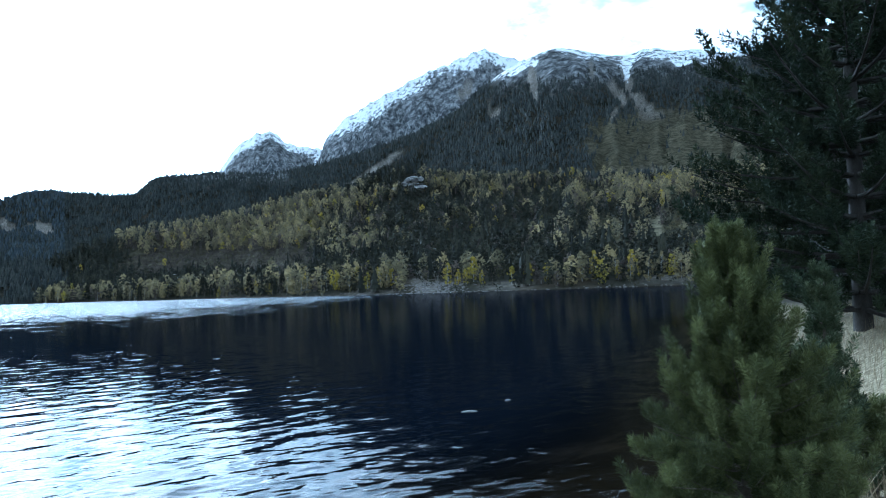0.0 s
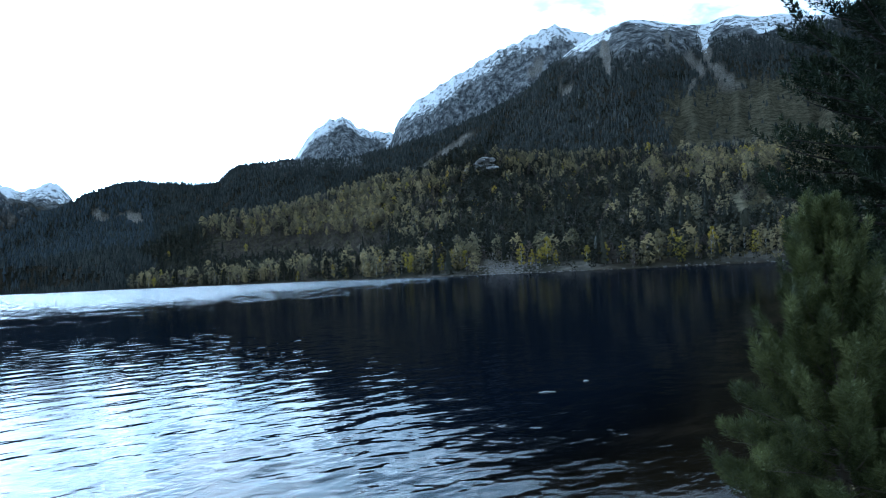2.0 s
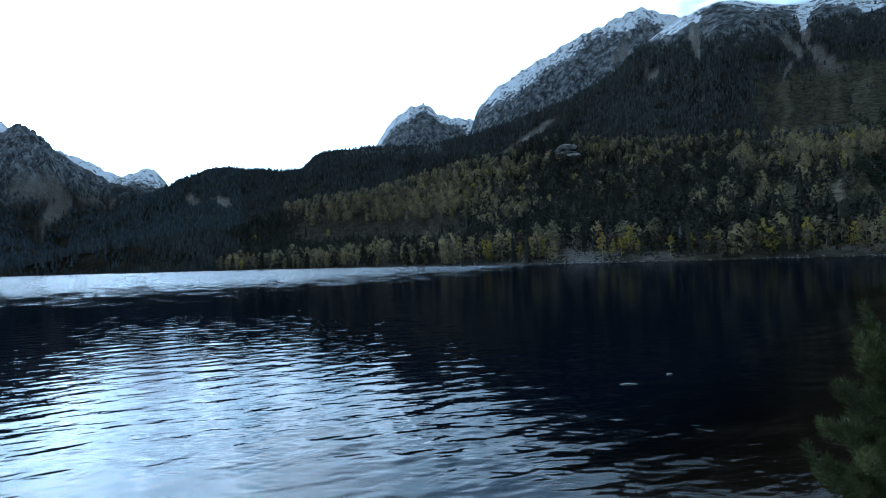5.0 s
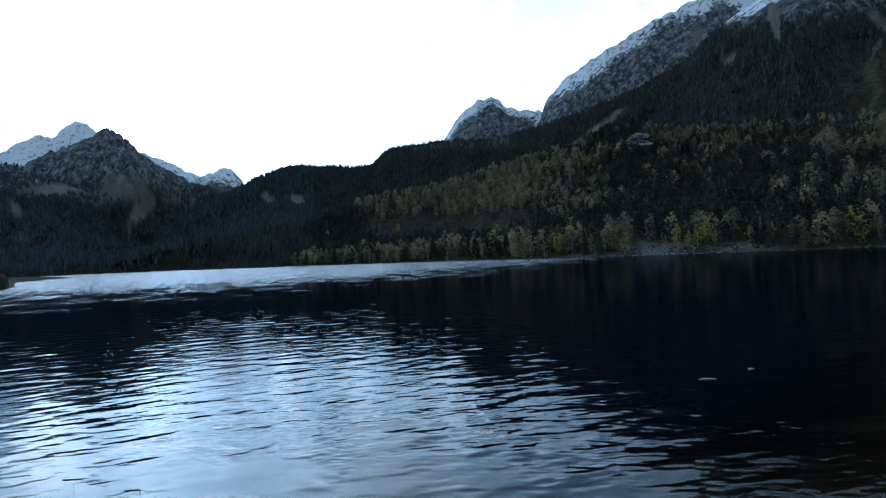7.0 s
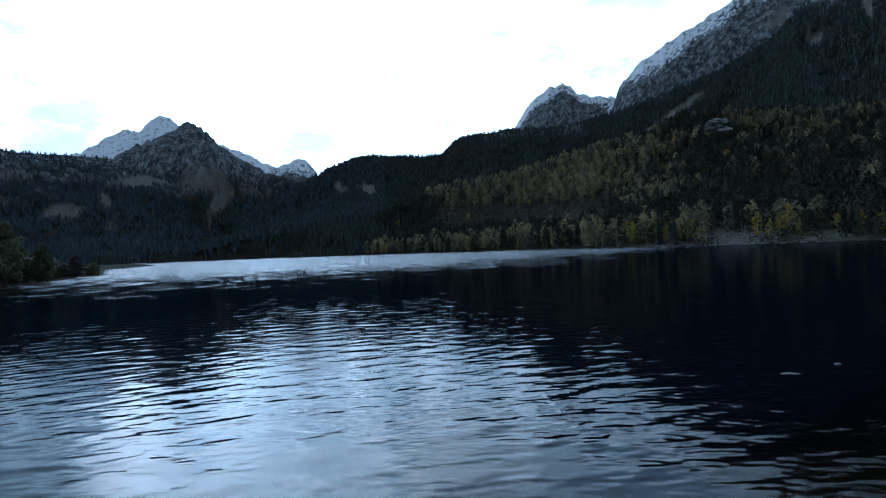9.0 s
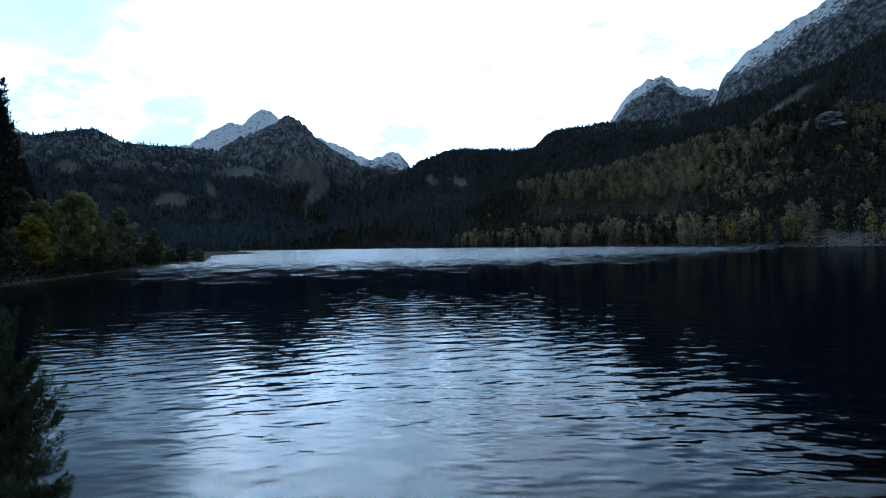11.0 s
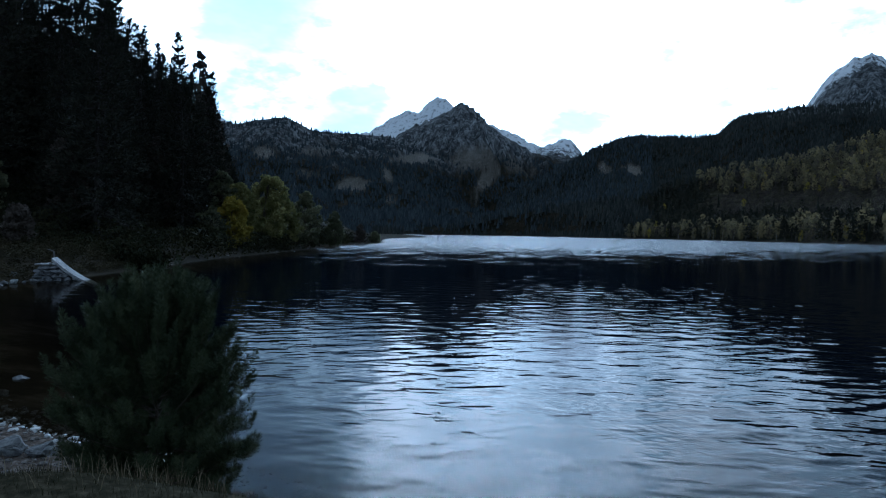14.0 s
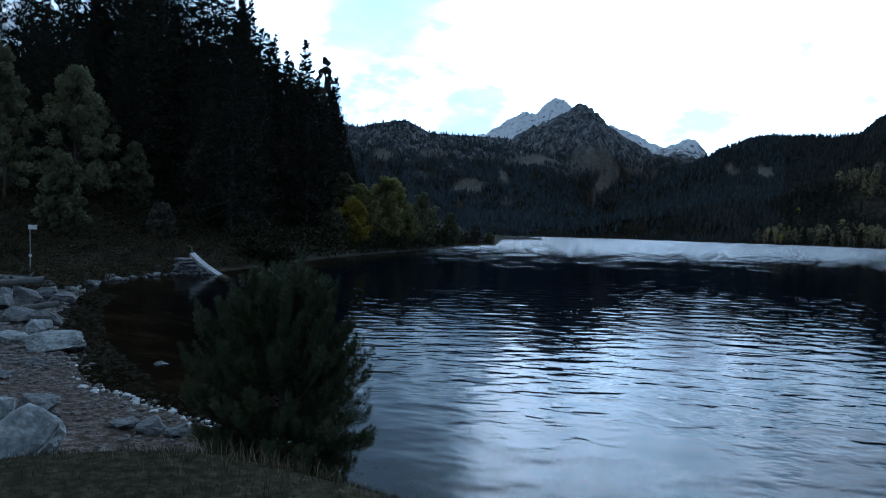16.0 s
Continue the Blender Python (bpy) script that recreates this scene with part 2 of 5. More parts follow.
M_PALE_CONCRETE = grained("pale_concrete", [(0.35, (0.12, 0.122, 0.127)), (0.5, (0.30, 0.302, 0.307)), (0.65, (0.52, 0.52, 0.52))], 2.6, 0.8, 14, 0.3, 0.01)
M_WOOD = grained("grey_driftwood", [(0.3, (0.05, 0.045, 0.04)), (0.5, (0.12, 0.115, 0.11)), (0.7, (0.22, 0.215, 0.21))], 8.0, 0.85, 50, 0.6, 0.01, (0.2, 1, 1))
M_BLEACHED = grained("bleached_wood", [(0.3, (0.5, 0.49, 0.46)), (0.7, (0.75, 0.74, 0.7))], 12.0, 0.7, 60, 0.3, 0.004)
M_STEEL = grained("galvanised_steel", [(0.3, (0.35, 0.35, 0.35)), (0.7, (0.5, 0.5, 0.5))], 9.0, 0.45, 60, 0.1, 0.002)
M_STEEL.node_tree.nodes["Principled BSDF"].inputs["Metallic"].default_value = 0.9
M_QUARTZ = grained("pale_wet_stone", [(0.3, (0.3, 0.3, 0.3)), (0.5, (0.5, 0.5, 0.5)), (0.7, (0.72, 0.72, 0.7))], 7.0, 0.45, 50, 0.3, 0.006)
M_SIGN = grained("white_sign_paint", [(0.3, (0.7, 0.7, 0.7)), (0.7, (0.82, 0.82, 0.82))], 6.0, 0.5, 40, 0.05, 0.002)


def terrain_material():
    m, n, l, p = material("mountain_ground")

    def mask(name):
        a = n.new("ShaderNodeAttribute")
        a.attribute_name = name
        return a.outputs["Fac"]
    big = noise_node(n, l, 0.022, 9, 0.76)
    mid = noise_node(n, l, 0.35, 6, 0.65)
    fine = noise_node(n, l, 9.0, 5, 0.7)
    heath = ramp_node(n, [(0.34, (0.013, 0.014, 0.010)), (0.5, (0.030, 0.028, 0.020)), (0.66, (0.07, 0.056, 0.038))])
    # the rock greys lean slightly blue, a painted haze over the peaks
    rock = ramp_node(n, [(0.40, (0.030, 0.033, 0.038)), (0.5, (0.125, 0.130, 0.134)), (0.59, (0.36, 0.365, 0.365))])
    scree = ramp_node(n, [(0.34, (0.09, 0.08, 0.068)), (0.5, (0.20, 0.178, 0.15)), (0.66, (0.36, 0.335, 0.30))])
    gravel = ramp_node(n, [(0.3, (0.03, 0.022, 0.016)), (0.5, (0.085, 0.066, 0.054)), (0.7, (0.22, 0.195, 0.18))])
    turf = ramp_node(n, [(0.3, (0.014, 0.015, 0.008)), (0.5, (0.036, 0.032, 0.018)), (0.7, (0.085, 0.068, 0.04))])
    bed = ramp_node(n, [(0.3, (0.012, 0.01, 0.006)), (0.55, (0.04, 0.03, 0.02)), (0.72, (0.14, 0.11, 0.08))])
    pasture = ramp_node(n, [(0.36, (0.036, 0.034, 0.019)), (0.5, (0.105, 0.092, 0.055)), (0.64, (0.19, 0.165, 0.11))])
    straw = ramp_node(n, [(0.3, (0.06, 0.05, 0.03)), (0.5, (0.19, 0.155, 0.10)), (0.7, (0.36, 0.31, 0.21))])
    # sheep tracks run level across the pasture
    tracks = noise_node(n, l, 0.34, 6, 0.72, (0.3, 0.3, 1.0))
    ribs = noise_node(n, l, 0.055, 10, 0.8, (1, 1, 0.38))
    for r, src in ((pasture, tracks), (straw, fine), (heath, big), (rock, ribs), (scree, mid), (gravel, fine), (turf, fine), (bed, mid)):
        l.new(src.outputs[0], r.inputs[0])
    c = heath.outputs[0]
    for name, colour in (("pasture", pasture.outputs[0]), ("rock", rock.outputs[0]), ("scree", scree.outputs[0]), ("turf", turf.outputs[0]), ("gravel", gravel.outputs[0]), ("straw", straw.outputs[0]), ("bed", bed.outputs[0]), ("snow", "snow")):
        if name != "snow":
            c = mix_rgb(n, l, mask(name), c, colour)
            continue
        # patchy snow: the cover is broken by ribs and ledges
        crag = noise_node(n, l, 0.07, 9, 0.76, (1, 1, 0.55))
        k = n.new("ShaderNodeMath")
        k.operation = "MULTIPLY_ADD"
        k.inputs[1].default_value = 2.9
        weight = n.new("ShaderNodeMath")
        weight.operation = "MULTIPLY"
        weight.inputs[1].default_value = 1.15
        l.new(mask("snow"), weight.inputs[0])
        l.new(crag.outputs[0], k.inputs[0]), l.new(weight.outputs[0], k.inputs[2])
        edge = n.new("ShaderNodeMapRange")
        edge.inputs[1].default_value, edge.inputs[2].default_value = 2.16, 2.3
        l.new(k.outputs[0], edge.inputs[0])
        c = mix_rgb(n, l, edge.outputs[0], c, (0.91, 0.93, 0.96))
    fine_mix = mix_rgb(n, l, 0.35, c, fine.outputs[0], "OVERLAY")
    l.new(fine_mix, p.inputs["Base Color"])
    p.inputs["Roughness"].default_value = 1.0
    p.inputs["Specular IOR Level"].default_value = 0.02
    b1 = n.new("ShaderNodeBump")
    b1.inputs["Strength"].default_value, b1.inputs["Distance"].default_value = 0.8, 24.0
    l.new(ribs.outputs[0], b1.inputs["Height"])
    away = n.new("ShaderNodeMath")
    away.operation = "MULTIPLY"
    away.inputs[1].default_value = 0.8
    l.new(mask("far"), away.inputs[0]), l.new(away.outputs[0], b1.inputs["Strength"])
    b2 = n.new("ShaderNodeBump")
    b2.inputs["Strength"].default_value, b2.inputs["Distance"].default_value = 0.3, 0.02
    l.new(fine.outputs[0], b2.inputs["Height"]), l.new(b1.outputs[0], b2.inputs["Normal"])
    l.new(b2.outputs[0], p.inputs["Normal"])
    return m


def water_material():
    m, n, l, p = material("lake_water")
    n.remove(p)
    geo = n.new("ShaderNodeNewGeometry")
    # wind: ripples grow beyond the sheltered water by this shore
    wind = n.new("ShaderNodeAttribute")
    wind.attribute_name = "wind"

    def waves(scale, stretch, turn, detail):
        mp = n.new("ShaderNodeMapping")
        mp.vector_type = "TEXTURE"
        mp.inputs[2].default_value, mp.inputs[3].default_value = (0, 0, radians(turn)), stretch
        t = n.new("ShaderNodeTexNoise")
        t.inputs["Scale"].default_value, t.inputs["Detail"].default_value = scale, detail
        l.new(geo.outputs["Position"], mp.inputs[0]), l.new(mp.outputs[0], t.inputs[0])
        return t.outputs[0]

    def bump(height, strength, distance, normal=None):
        b = n.new("ShaderNodeBump")
        b.inputs["Distance"].default_value = distance
        if isinstance(strength, float):
            b.inputs["Strength"].default_value = strength
        else:
            l.new(strength, b.inputs["Strength"])
        l.new(height, b.inputs["Height"])
        if normal:
            l.new(normal, b.inputs["Normal"])
        return b.outputs[0]
    still = n.new("ShaderNodeAttribute")
    still.attribute_name = "ripple"
    still = still.outputs["Fac"]
    # far ripples, and the finest ones everywhere
    calm = bump(waves(1.6, (1.4, 1, 1), 40, 2.0), still, WAVE_FAR)
    calm = bump(waves(6.0, (1.6, 1, 1), 38, 2.0), 0.5, WAVE_FINE, calm)
    streak = n.new("ShaderNodeMath")
    streak.operation = "MULTIPLY"
    gust = n.new("ShaderNodeMapRange")
    gust.inputs[1].default_value, gust.inputs[2].default_value, gust.inputs[3].default_value = 0.34, 0.66, 0.3
    l.new(waves(1.1, (2.6, 1, 1), 118, 4.0), gust.inputs[0])
    l.new(gust.outputs[0], streak.inputs[0]), l.new(wind.outputs["Fac"], streak.inputs[1])
    rough = bump(waves(5.0, (1.3, 1, 1), 42, 2.0), streak.outputs[0], WAVE_WIND, calm)
    fres = n.new("ShaderNodeFresnel")
    index = n.new("ShaderNodeMath")
    index.operation = "MULTIPLY_ADD"
    index.inputs[1].default_value, index.inputs[2].default_value = 0.1, 1.22
    l.new(wind.outputs["Fac"], index.inputs[0]), l.new(index.outputs[0], fres.inputs[0])
    l.new(rough, fres.inputs[1])
    # the reflection is scaled down, and gust noise paints glitter on the windy water
    gust_dim = n.new("ShaderNodeMapRange")
    gust_dim.inputs[3].default_value, gust_dim.inputs[4].default_value = 0.16, 0.5
    l.new(gust.outputs[0], gust_dim.inputs[0])
    dim = mix_rgb(n, l, wind.outputs["Fac"], (0.5, 0.5, 0.5), gust_dim.outputs[0])
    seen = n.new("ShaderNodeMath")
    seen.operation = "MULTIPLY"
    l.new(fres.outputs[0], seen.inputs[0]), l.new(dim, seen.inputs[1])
    gloss = n.new("ShaderNodeBsdfGlossy")
    blur = n.new("ShaderNodeMath")
    blur.operation = "MULTIPLY_ADD"
    blur.inputs[1].default_value, blur.inputs[2].default_value = 0.26, 0.004
    l.new(streak.outputs[0], blur.inputs[0]), l.new(blur.outputs[0], gloss.inputs["Roughness"])
    l.new(rough, gloss.inputs["Normal"])
    clear = n.new("ShaderNodeBsdfTransparent")
    clear.inputs[0].default_value = (0.5, 0.48, 0.42, 1)
    deep = n.new("ShaderNodeBsdfDiffuse")
    deep.inputs[0].default_value = (0.0006, 0.0021, 0.0055, 1)
    body = n.new("ShaderNodeMixShader")
    deepness = n.new("ShaderNodeAttribute")
    deepness.attribute_name = "deep"
    l.new(deepness.outputs["Fac"], body.inputs[0])
    l.new(clear.outputs[0], body.inputs[1]), l.new(deep.outputs[0], body.inputs[2])
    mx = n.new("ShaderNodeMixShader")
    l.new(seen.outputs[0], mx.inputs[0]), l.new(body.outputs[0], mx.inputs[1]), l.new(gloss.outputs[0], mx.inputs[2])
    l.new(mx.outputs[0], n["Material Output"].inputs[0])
    return m


WAVE_STEEP, WAVE_FAR, WAVE_FINE, WAVE_WIND = 0.031, 0.018, 0.008, 0.006


# ---- building helpers ----
def fast_mesh(name, verts, tris, mat, tone=None, smooth=False):
    me = bpy.data.meshes.new(name)
    verts, tris = np.asarray(verts, np.float32), np.asarray(tris, np.int32)
    k = tris.shape[1]
    me.vertices.add(len(verts)), me.loops.add(tris.size), me.polygons.add(len(tris))
    me.vertices.foreach_set("co", verts.ravel())
    me.loops.foreach_set("vertex_index", tris.ravel())
    me.polygons.foreach_set("loop_start", np.arange(len(tris), dtype=np.int32) * k)
    me.polygons.foreach_set("use_smooth", np.full(len(tris), smooth))
    if tone is not None:
        me.attributes.new("tone", "FLOAT", "POINT").data.foreach_set("value", np.asarray(tone, np.float32))
    me.update(calc_edges=True)
    me.validate()
    if mat:
        me.materials.append(mat)
    return me


def part(name, mesh, parent, label=""):
    ob = new(name, mesh)
    ob.parent = parent
    if label:
        ob["label"] = label
    return ob


def thing(name, at, label, category, group="", turn=0.0, size=1.0, kind=""):
    ob = new(name)
    ob.matrix_basis = Matrix.Translation(at) @ Matrix.Rotation(turn, 4, "Z") @ Matrix.Scale(size, 4)
    return tagged(ob, label, category, group, kind)


def lattice(ix, iy, seed):
    h = (ix.astype(np.int64) * 374761393 + iy.astype(np.int64) * 668265263 + seed * 1442695041) & 0xFFFFFFFF
    h = ((h ^ (h >> 13)) * 1274126177) & 0xFFFFFFFF
    return ((h ^ (h >> 16)) & 0xFFFF) / 65535.0


def value_noise(x, y, seed):
    ix, iy = np.floor(x), np.floor(y)
    u, v = x - ix, y - iy
    u, v = u * u * (3 - 2 * u), v * v * (3 - 2 * v)
    a, b = lattice(ix, iy, seed), lattice(ix + 1, iy, seed)
    c, d = lattice(ix, iy + 1, seed), lattice(ix + 1, iy + 1, seed)
    return (a * (1 - u) + b * u) * (1 - v) + (c * (1 - u) + d * u) * v


def fbm(x, y, seed, octaves=5):
    total, amp, norm = np.zeros_like(x, dtype=float), 1.0, 0.0
    for k in range(octaves):
        total += amp * value_noise(x, y, seed + k)
        norm += amp
        x, y, amp = x * 2.03 + 3.1, y * 2.03 + 7.7, amp * 0.5
    return total / norm


def smooth(a, b, x):
    t = np.clip((x - a) / (b - a), 0, 1)
    return t * t * (3 - 2 * t)


# ---- the lie of the land ----
# the lake's shore, metres, counter-clockwise from this bank
SHORE = np.array([(-5.9, 3.6), (-9.4, 3.0), (-12.5, 2.2), (-18.6, 2.4), (-26.6, 3.9), (-33.6, 6.4), (-37.7, 10.4), (-41, 15), (-59, 31.6), (-76, 50.4),
                  (-102, 78.6), (-118, 95), (-128, 112), (-150, 130), (-215, 188), (-250, 232), (-285, 282), (-430, 400), (-640, 560), (-660, 660), (-560, 715), (-460, 650),
                  (-330, 560), (-225, 485), (-118, 385), (-60, 310), (-14, 270), (24, 250), (76, 232), (118, 200), (122, 150), (70, 95),
                  (28, 62), (16, 40), (12, 25), (8, 15), (4.5, 8.8), (2.5, 6.8), (0, 6.0), (-3, 4.9)])


def shore_distance(x, y):
    """Distance to the shore line, negative in the lake."""
    best, inside = np.full(x.shape, 1e9), np.zeros(x.shape, bool)
    for (ax, ay), (bx, by) in zip(SHORE, np.roll(SHORE, -1, 0)):
        dx, dy = bx - ax, by - ay
        t = np.clip(((x - ax) * dx + (y - ay) * dy) / (dx * dx + dy * dy), 0, 1)
        best = np.minimum(best, np.hypot(x - ax - t * dx, y - ay - t * dy))
        if ay != by:
            inside ^= ((ay > y) != (by > y)) & (x < dx * (y - ay) / dy + ax)
    return np.where(inside, -best, best)


# crests: (distance, distance of the foot, steepness, [(bearing, elevation), ...]) seen from this shore
CRESTS = {
    "wooded_hill": (820, 0, 1.15, [(-60, 6), (-30, 7.5), (-19, 7.9), (-10, 8.2), (-5, 8.4), (0, 8.8), (3.2, 9.6), (7.3, 8.0), (12.3, 6.9), (15.5, 5.9), (21.5, 4.9), (25.4, 4.0), (29.8, 2.1), (34, 0.7), (37.5, -0.2), (41, -1)]),
    "main_ridge": (1500, 640, 1.1, [(-80, 12), (-50, 14), (-30, 16), (-24, 16.2), (-22, 16.5), (-20.5, 17), (-19, 17), (-17.5, 17.45), (-16.5, 17.4), (-15.4, 17.1), (-14.6, 17.2), (-13.5, 17.4), (-11, 18.1), (-9.5, 18.2), (-8.6, 18), (-7, 17.4),
                                    (-5.3, 16.6), (-3.4, 15.4), (-2.1, 14.2), (-0.3, 13.2), (2.6, 12), (6.2, 10.8), (9, 10.1), (13, 9.2), (16.8, 9.2), (17.5, 9.3), (19, 9.15), (21.5, 8.8), (22.3, 8.4), (23, 7.8), (23.5, 7.45), (25, 7.4),
                                    (27, 7.45), (28.5, 7.55), (30, 7.45), (31.5, 6.95), (32.6, 6.5), (33.5, 6), (35, 5.2), (38, 3.4), (42, 1.5), (46, 0)]),
    "snow_ridge": (2300, 1500, 1.2, [(-30, 13), (-12, 16), (-7, 17.5), (-6, 17.7), (-5, 18.04), (-4, 18.45), (-3.3, 18.25), (-2, 17.83), (-1, 17.54), (0, 17.15), (1, 16.75), (2, 16.26), (4, 15.4), (5.5, 14.64), (6.5, 14.06), (7.5, 13.4),
                                     (8.2, 12.8), (8.8, 12.1), (9.3, 11.3), (10, 9.5), (12, 8), (15, 5)]),
    "twin_peak": (2600, 1700, 1.3, [(4, 9), (8, 10.5), (9.5, 11.1), (11, 11.3), (12, 11.5), (12.5, 11.9), (13.1, 12.35), (13.45, 12.6), (13.75, 12.25), (14.05, 12.15), (14.5, 12.25), (14.8, 12.05), (15, 12), (15.5, 11.65), (16, 11.2), (16.5, 10.7), (17, 9.9), (17.5, 9), (20, 6)]),
    "dark_range": (1900, 880, 1.15, [(34, 2), (36, 2.5), (38, 3), (40, 3.6), (42, 4.5), (44, 5.6), (46, 6.6), (48.5, 7.5), (50.4, 7.7), (53, 7.8), (55, 7.9), (55.7, 8.3), (56.8, 8.8), (58, 8.7), (59.5, 8.4), (60.2, 8.15), (62, 8.15), (65, 8.1), (75, 9), (90, 9), (110, 7)]),
    "rock_peak": (2300, 1300, 1.2, [(28, 4.5), (30, 5), (33, 5.9), (35, 6), (37, 6.4), (38.5, 7.1), (39.5, 7.8), (40.5, 8.4), (41, 8.8), (41.5, 9.3), (42, 9.75), (42.5, 10.1), (43, 10.28), (43.4, 10), (44, 9.6), (45, 9.1), (46, 8.7), (47.5, 8), (50, 6.5)]),
    "snow_peaks": (2900, 1900, 1.3, [(31, 4), (33, 5.6), (33.6, 6.6), (34, 7.1), (34.6, 7.5), (35.2, 7.45), (36, 7), (36.6, 6.75), (37.2, 7.15), (38, 7.6), (39.5, 8.2), (41, 8.6), (43, 9.6), (43.7, 10.1), (44.1, 10.45), (44.6, 10.72), (45.1, 10.55),
                                     (45.6, 10.3), (46.1, 9.85), (46.5, 9.55), (47.1, 9.7), (47.6, 9.55), (48.5, 9), (49.5, 8.4), (50.3, 7.9), (52, 7.4), (59.6, 7.5), (61, 8.3), (63, 8.6), (70, 7)]),
    "left_slope": (190, 0, 1.0, [(50, 0.3), (54, 0.7), (57, 1.2), (60, 2.4), (63, 5), (66, 7.5), (70, 9), (77, 9), (82, 8), (95, 8), (130, 7), (170, 5)]),
    "right_slope": (140, 0, 1.0, [(-150, 5), (-90, 6), (-60, 6), (-45, 4), (-36, 1.5), (-32, 0)]),
}


def land(x, y):
    """Height of the ground, and masks, at arrays of places."""
    r, az = np.hypot(x, y), np.degrees(np.arctan2(-x, y))
    s = shore_distance(x, y)
    n1, n2, n3 = fbm(x / 260, y / 260, 11, 5), fbm(x / 60, y / 60, 23, 4), fbm(x / 9, y / 9, 31, 3)
    tall = {}
    wobble = (fbm(az * 1.7, r * 0 + 3.3, 5, 4) - 0.5) * 0.16
    jag = (fbm(az * 2.6, r / 130, 77, 4) - 0.5) * 0.5
    for key, (far, foot, power, crest) in CRESTS.items():
        b, e = np.array(crest, float).T
        el = np.interp(az, b, e) + (0.6 * fbm(az * 4.5, r / 200, 79, 4) - 0.3 if key == "rock_peak" else jag if key in ("snow_ridge", "twin_peak", "rock_peak", "snow_peaks") else wobble * (1.0 if far > 1000 else 0.3))
        top = EYE + far * np.tan(np.radians(el))
        top = np.where((az < b[0]) | (az > b[-1]), np.minimum(top, -5), top)
        if foot:
            start = np.full(r.shape, float(foot))
        else:
            start = r - np.maximum(s, 0) * 1.0
        up = np.clip((r - start) / np.maximum(far - start, 20), 0, 1)
        z = np.where(r <= far, top * up ** power, top - (r - far) * 0.45)
        if foot:
            z = np.where(r < foot, -50, z)
        tall[key] = z
    # relief: gullies and ribs, none on the crest lines themselves
    keys = list(tall)
    stack = np.stack([tall[k] for k in keys])
    which = stack.argmax(0)
    z = stack.max(0)
    far_of = np.array([CRESTS[k][0] for k in keys], float)[which]
    off_crest = smooth(0.0, 0.12, np.abs(r - far_of) / far_of)
    gully = 1 - np.abs(2 * fbm(az * 0.45 + n1 * 2.2 + r / 1600, r / 500, 47, 4) - 1) * 2
    rise = smooth(30, 250, s) * smooth(150, 400, r)
    z = z + rise * off_crest * ((n1 - 0.5) * 50 + (n2 - 0.5) * 16 - gully * 14) * np.clip(r / 900, 1, 2.2)
    crag = np.isin(np.array(keys)[which], ("snow_ridge", "twin_peak", "rock_peak", "snow_peaks"))
    rib = 1 - np.abs(2 * fbm(x / 75 + n2, y / 75 - n1, 83, 5) - 1) * 2
    z = z + crag * ((0.14 + 0.86 * off_crest) * rib * 46 - 15 * off_crest)
    # banks and beach
    beach = smooth(-5.0, -8.0, x) * smooth(-45, -36, x) * smooth(30, 18, y)
    width = 2.4 + beach * 5.5 + smooth(40, 120, r) * 6
    bank = (1.0 - 0.4 * beach) * smooth(0, 1, s / width) + 0.05 * (n3 - 0.5)
    bank = np.where(s > 0, bank, 0)
    z = np.maximum(z, 0) * smooth(2, 14, s) * smooth(14, 60, r) + bank
    depth = np.where(r < 60, np.minimum(-s * 0.22, 5), np.minimum(-s * 0.3, 12))
    z = np.where(s < 0, -depth + (n3 - 0.5) * 0.05 * smooth(0, -2, s), z)
    return z, s, r, az, np.array(keys)[which], n1, n2, n3


def ground_at(x, y):
    return float(land(np.array([float(x)]), np.array([float(y)]))[0][0])


def at_bearing(bearing, distance, lift=0.0):
    h = heading(bearing) * distance
    return Vector((h.x, h.y, ground_at(h.x, h.y) + lift))


def from_first(bearing, distance):
    """A place on the ground, by its bearing from where the turn begins."""
    h = heading(bearing) * distance
    return Vector((h.x + FIRST, h.y, ground_at(h.x + FIRST, h.y)))


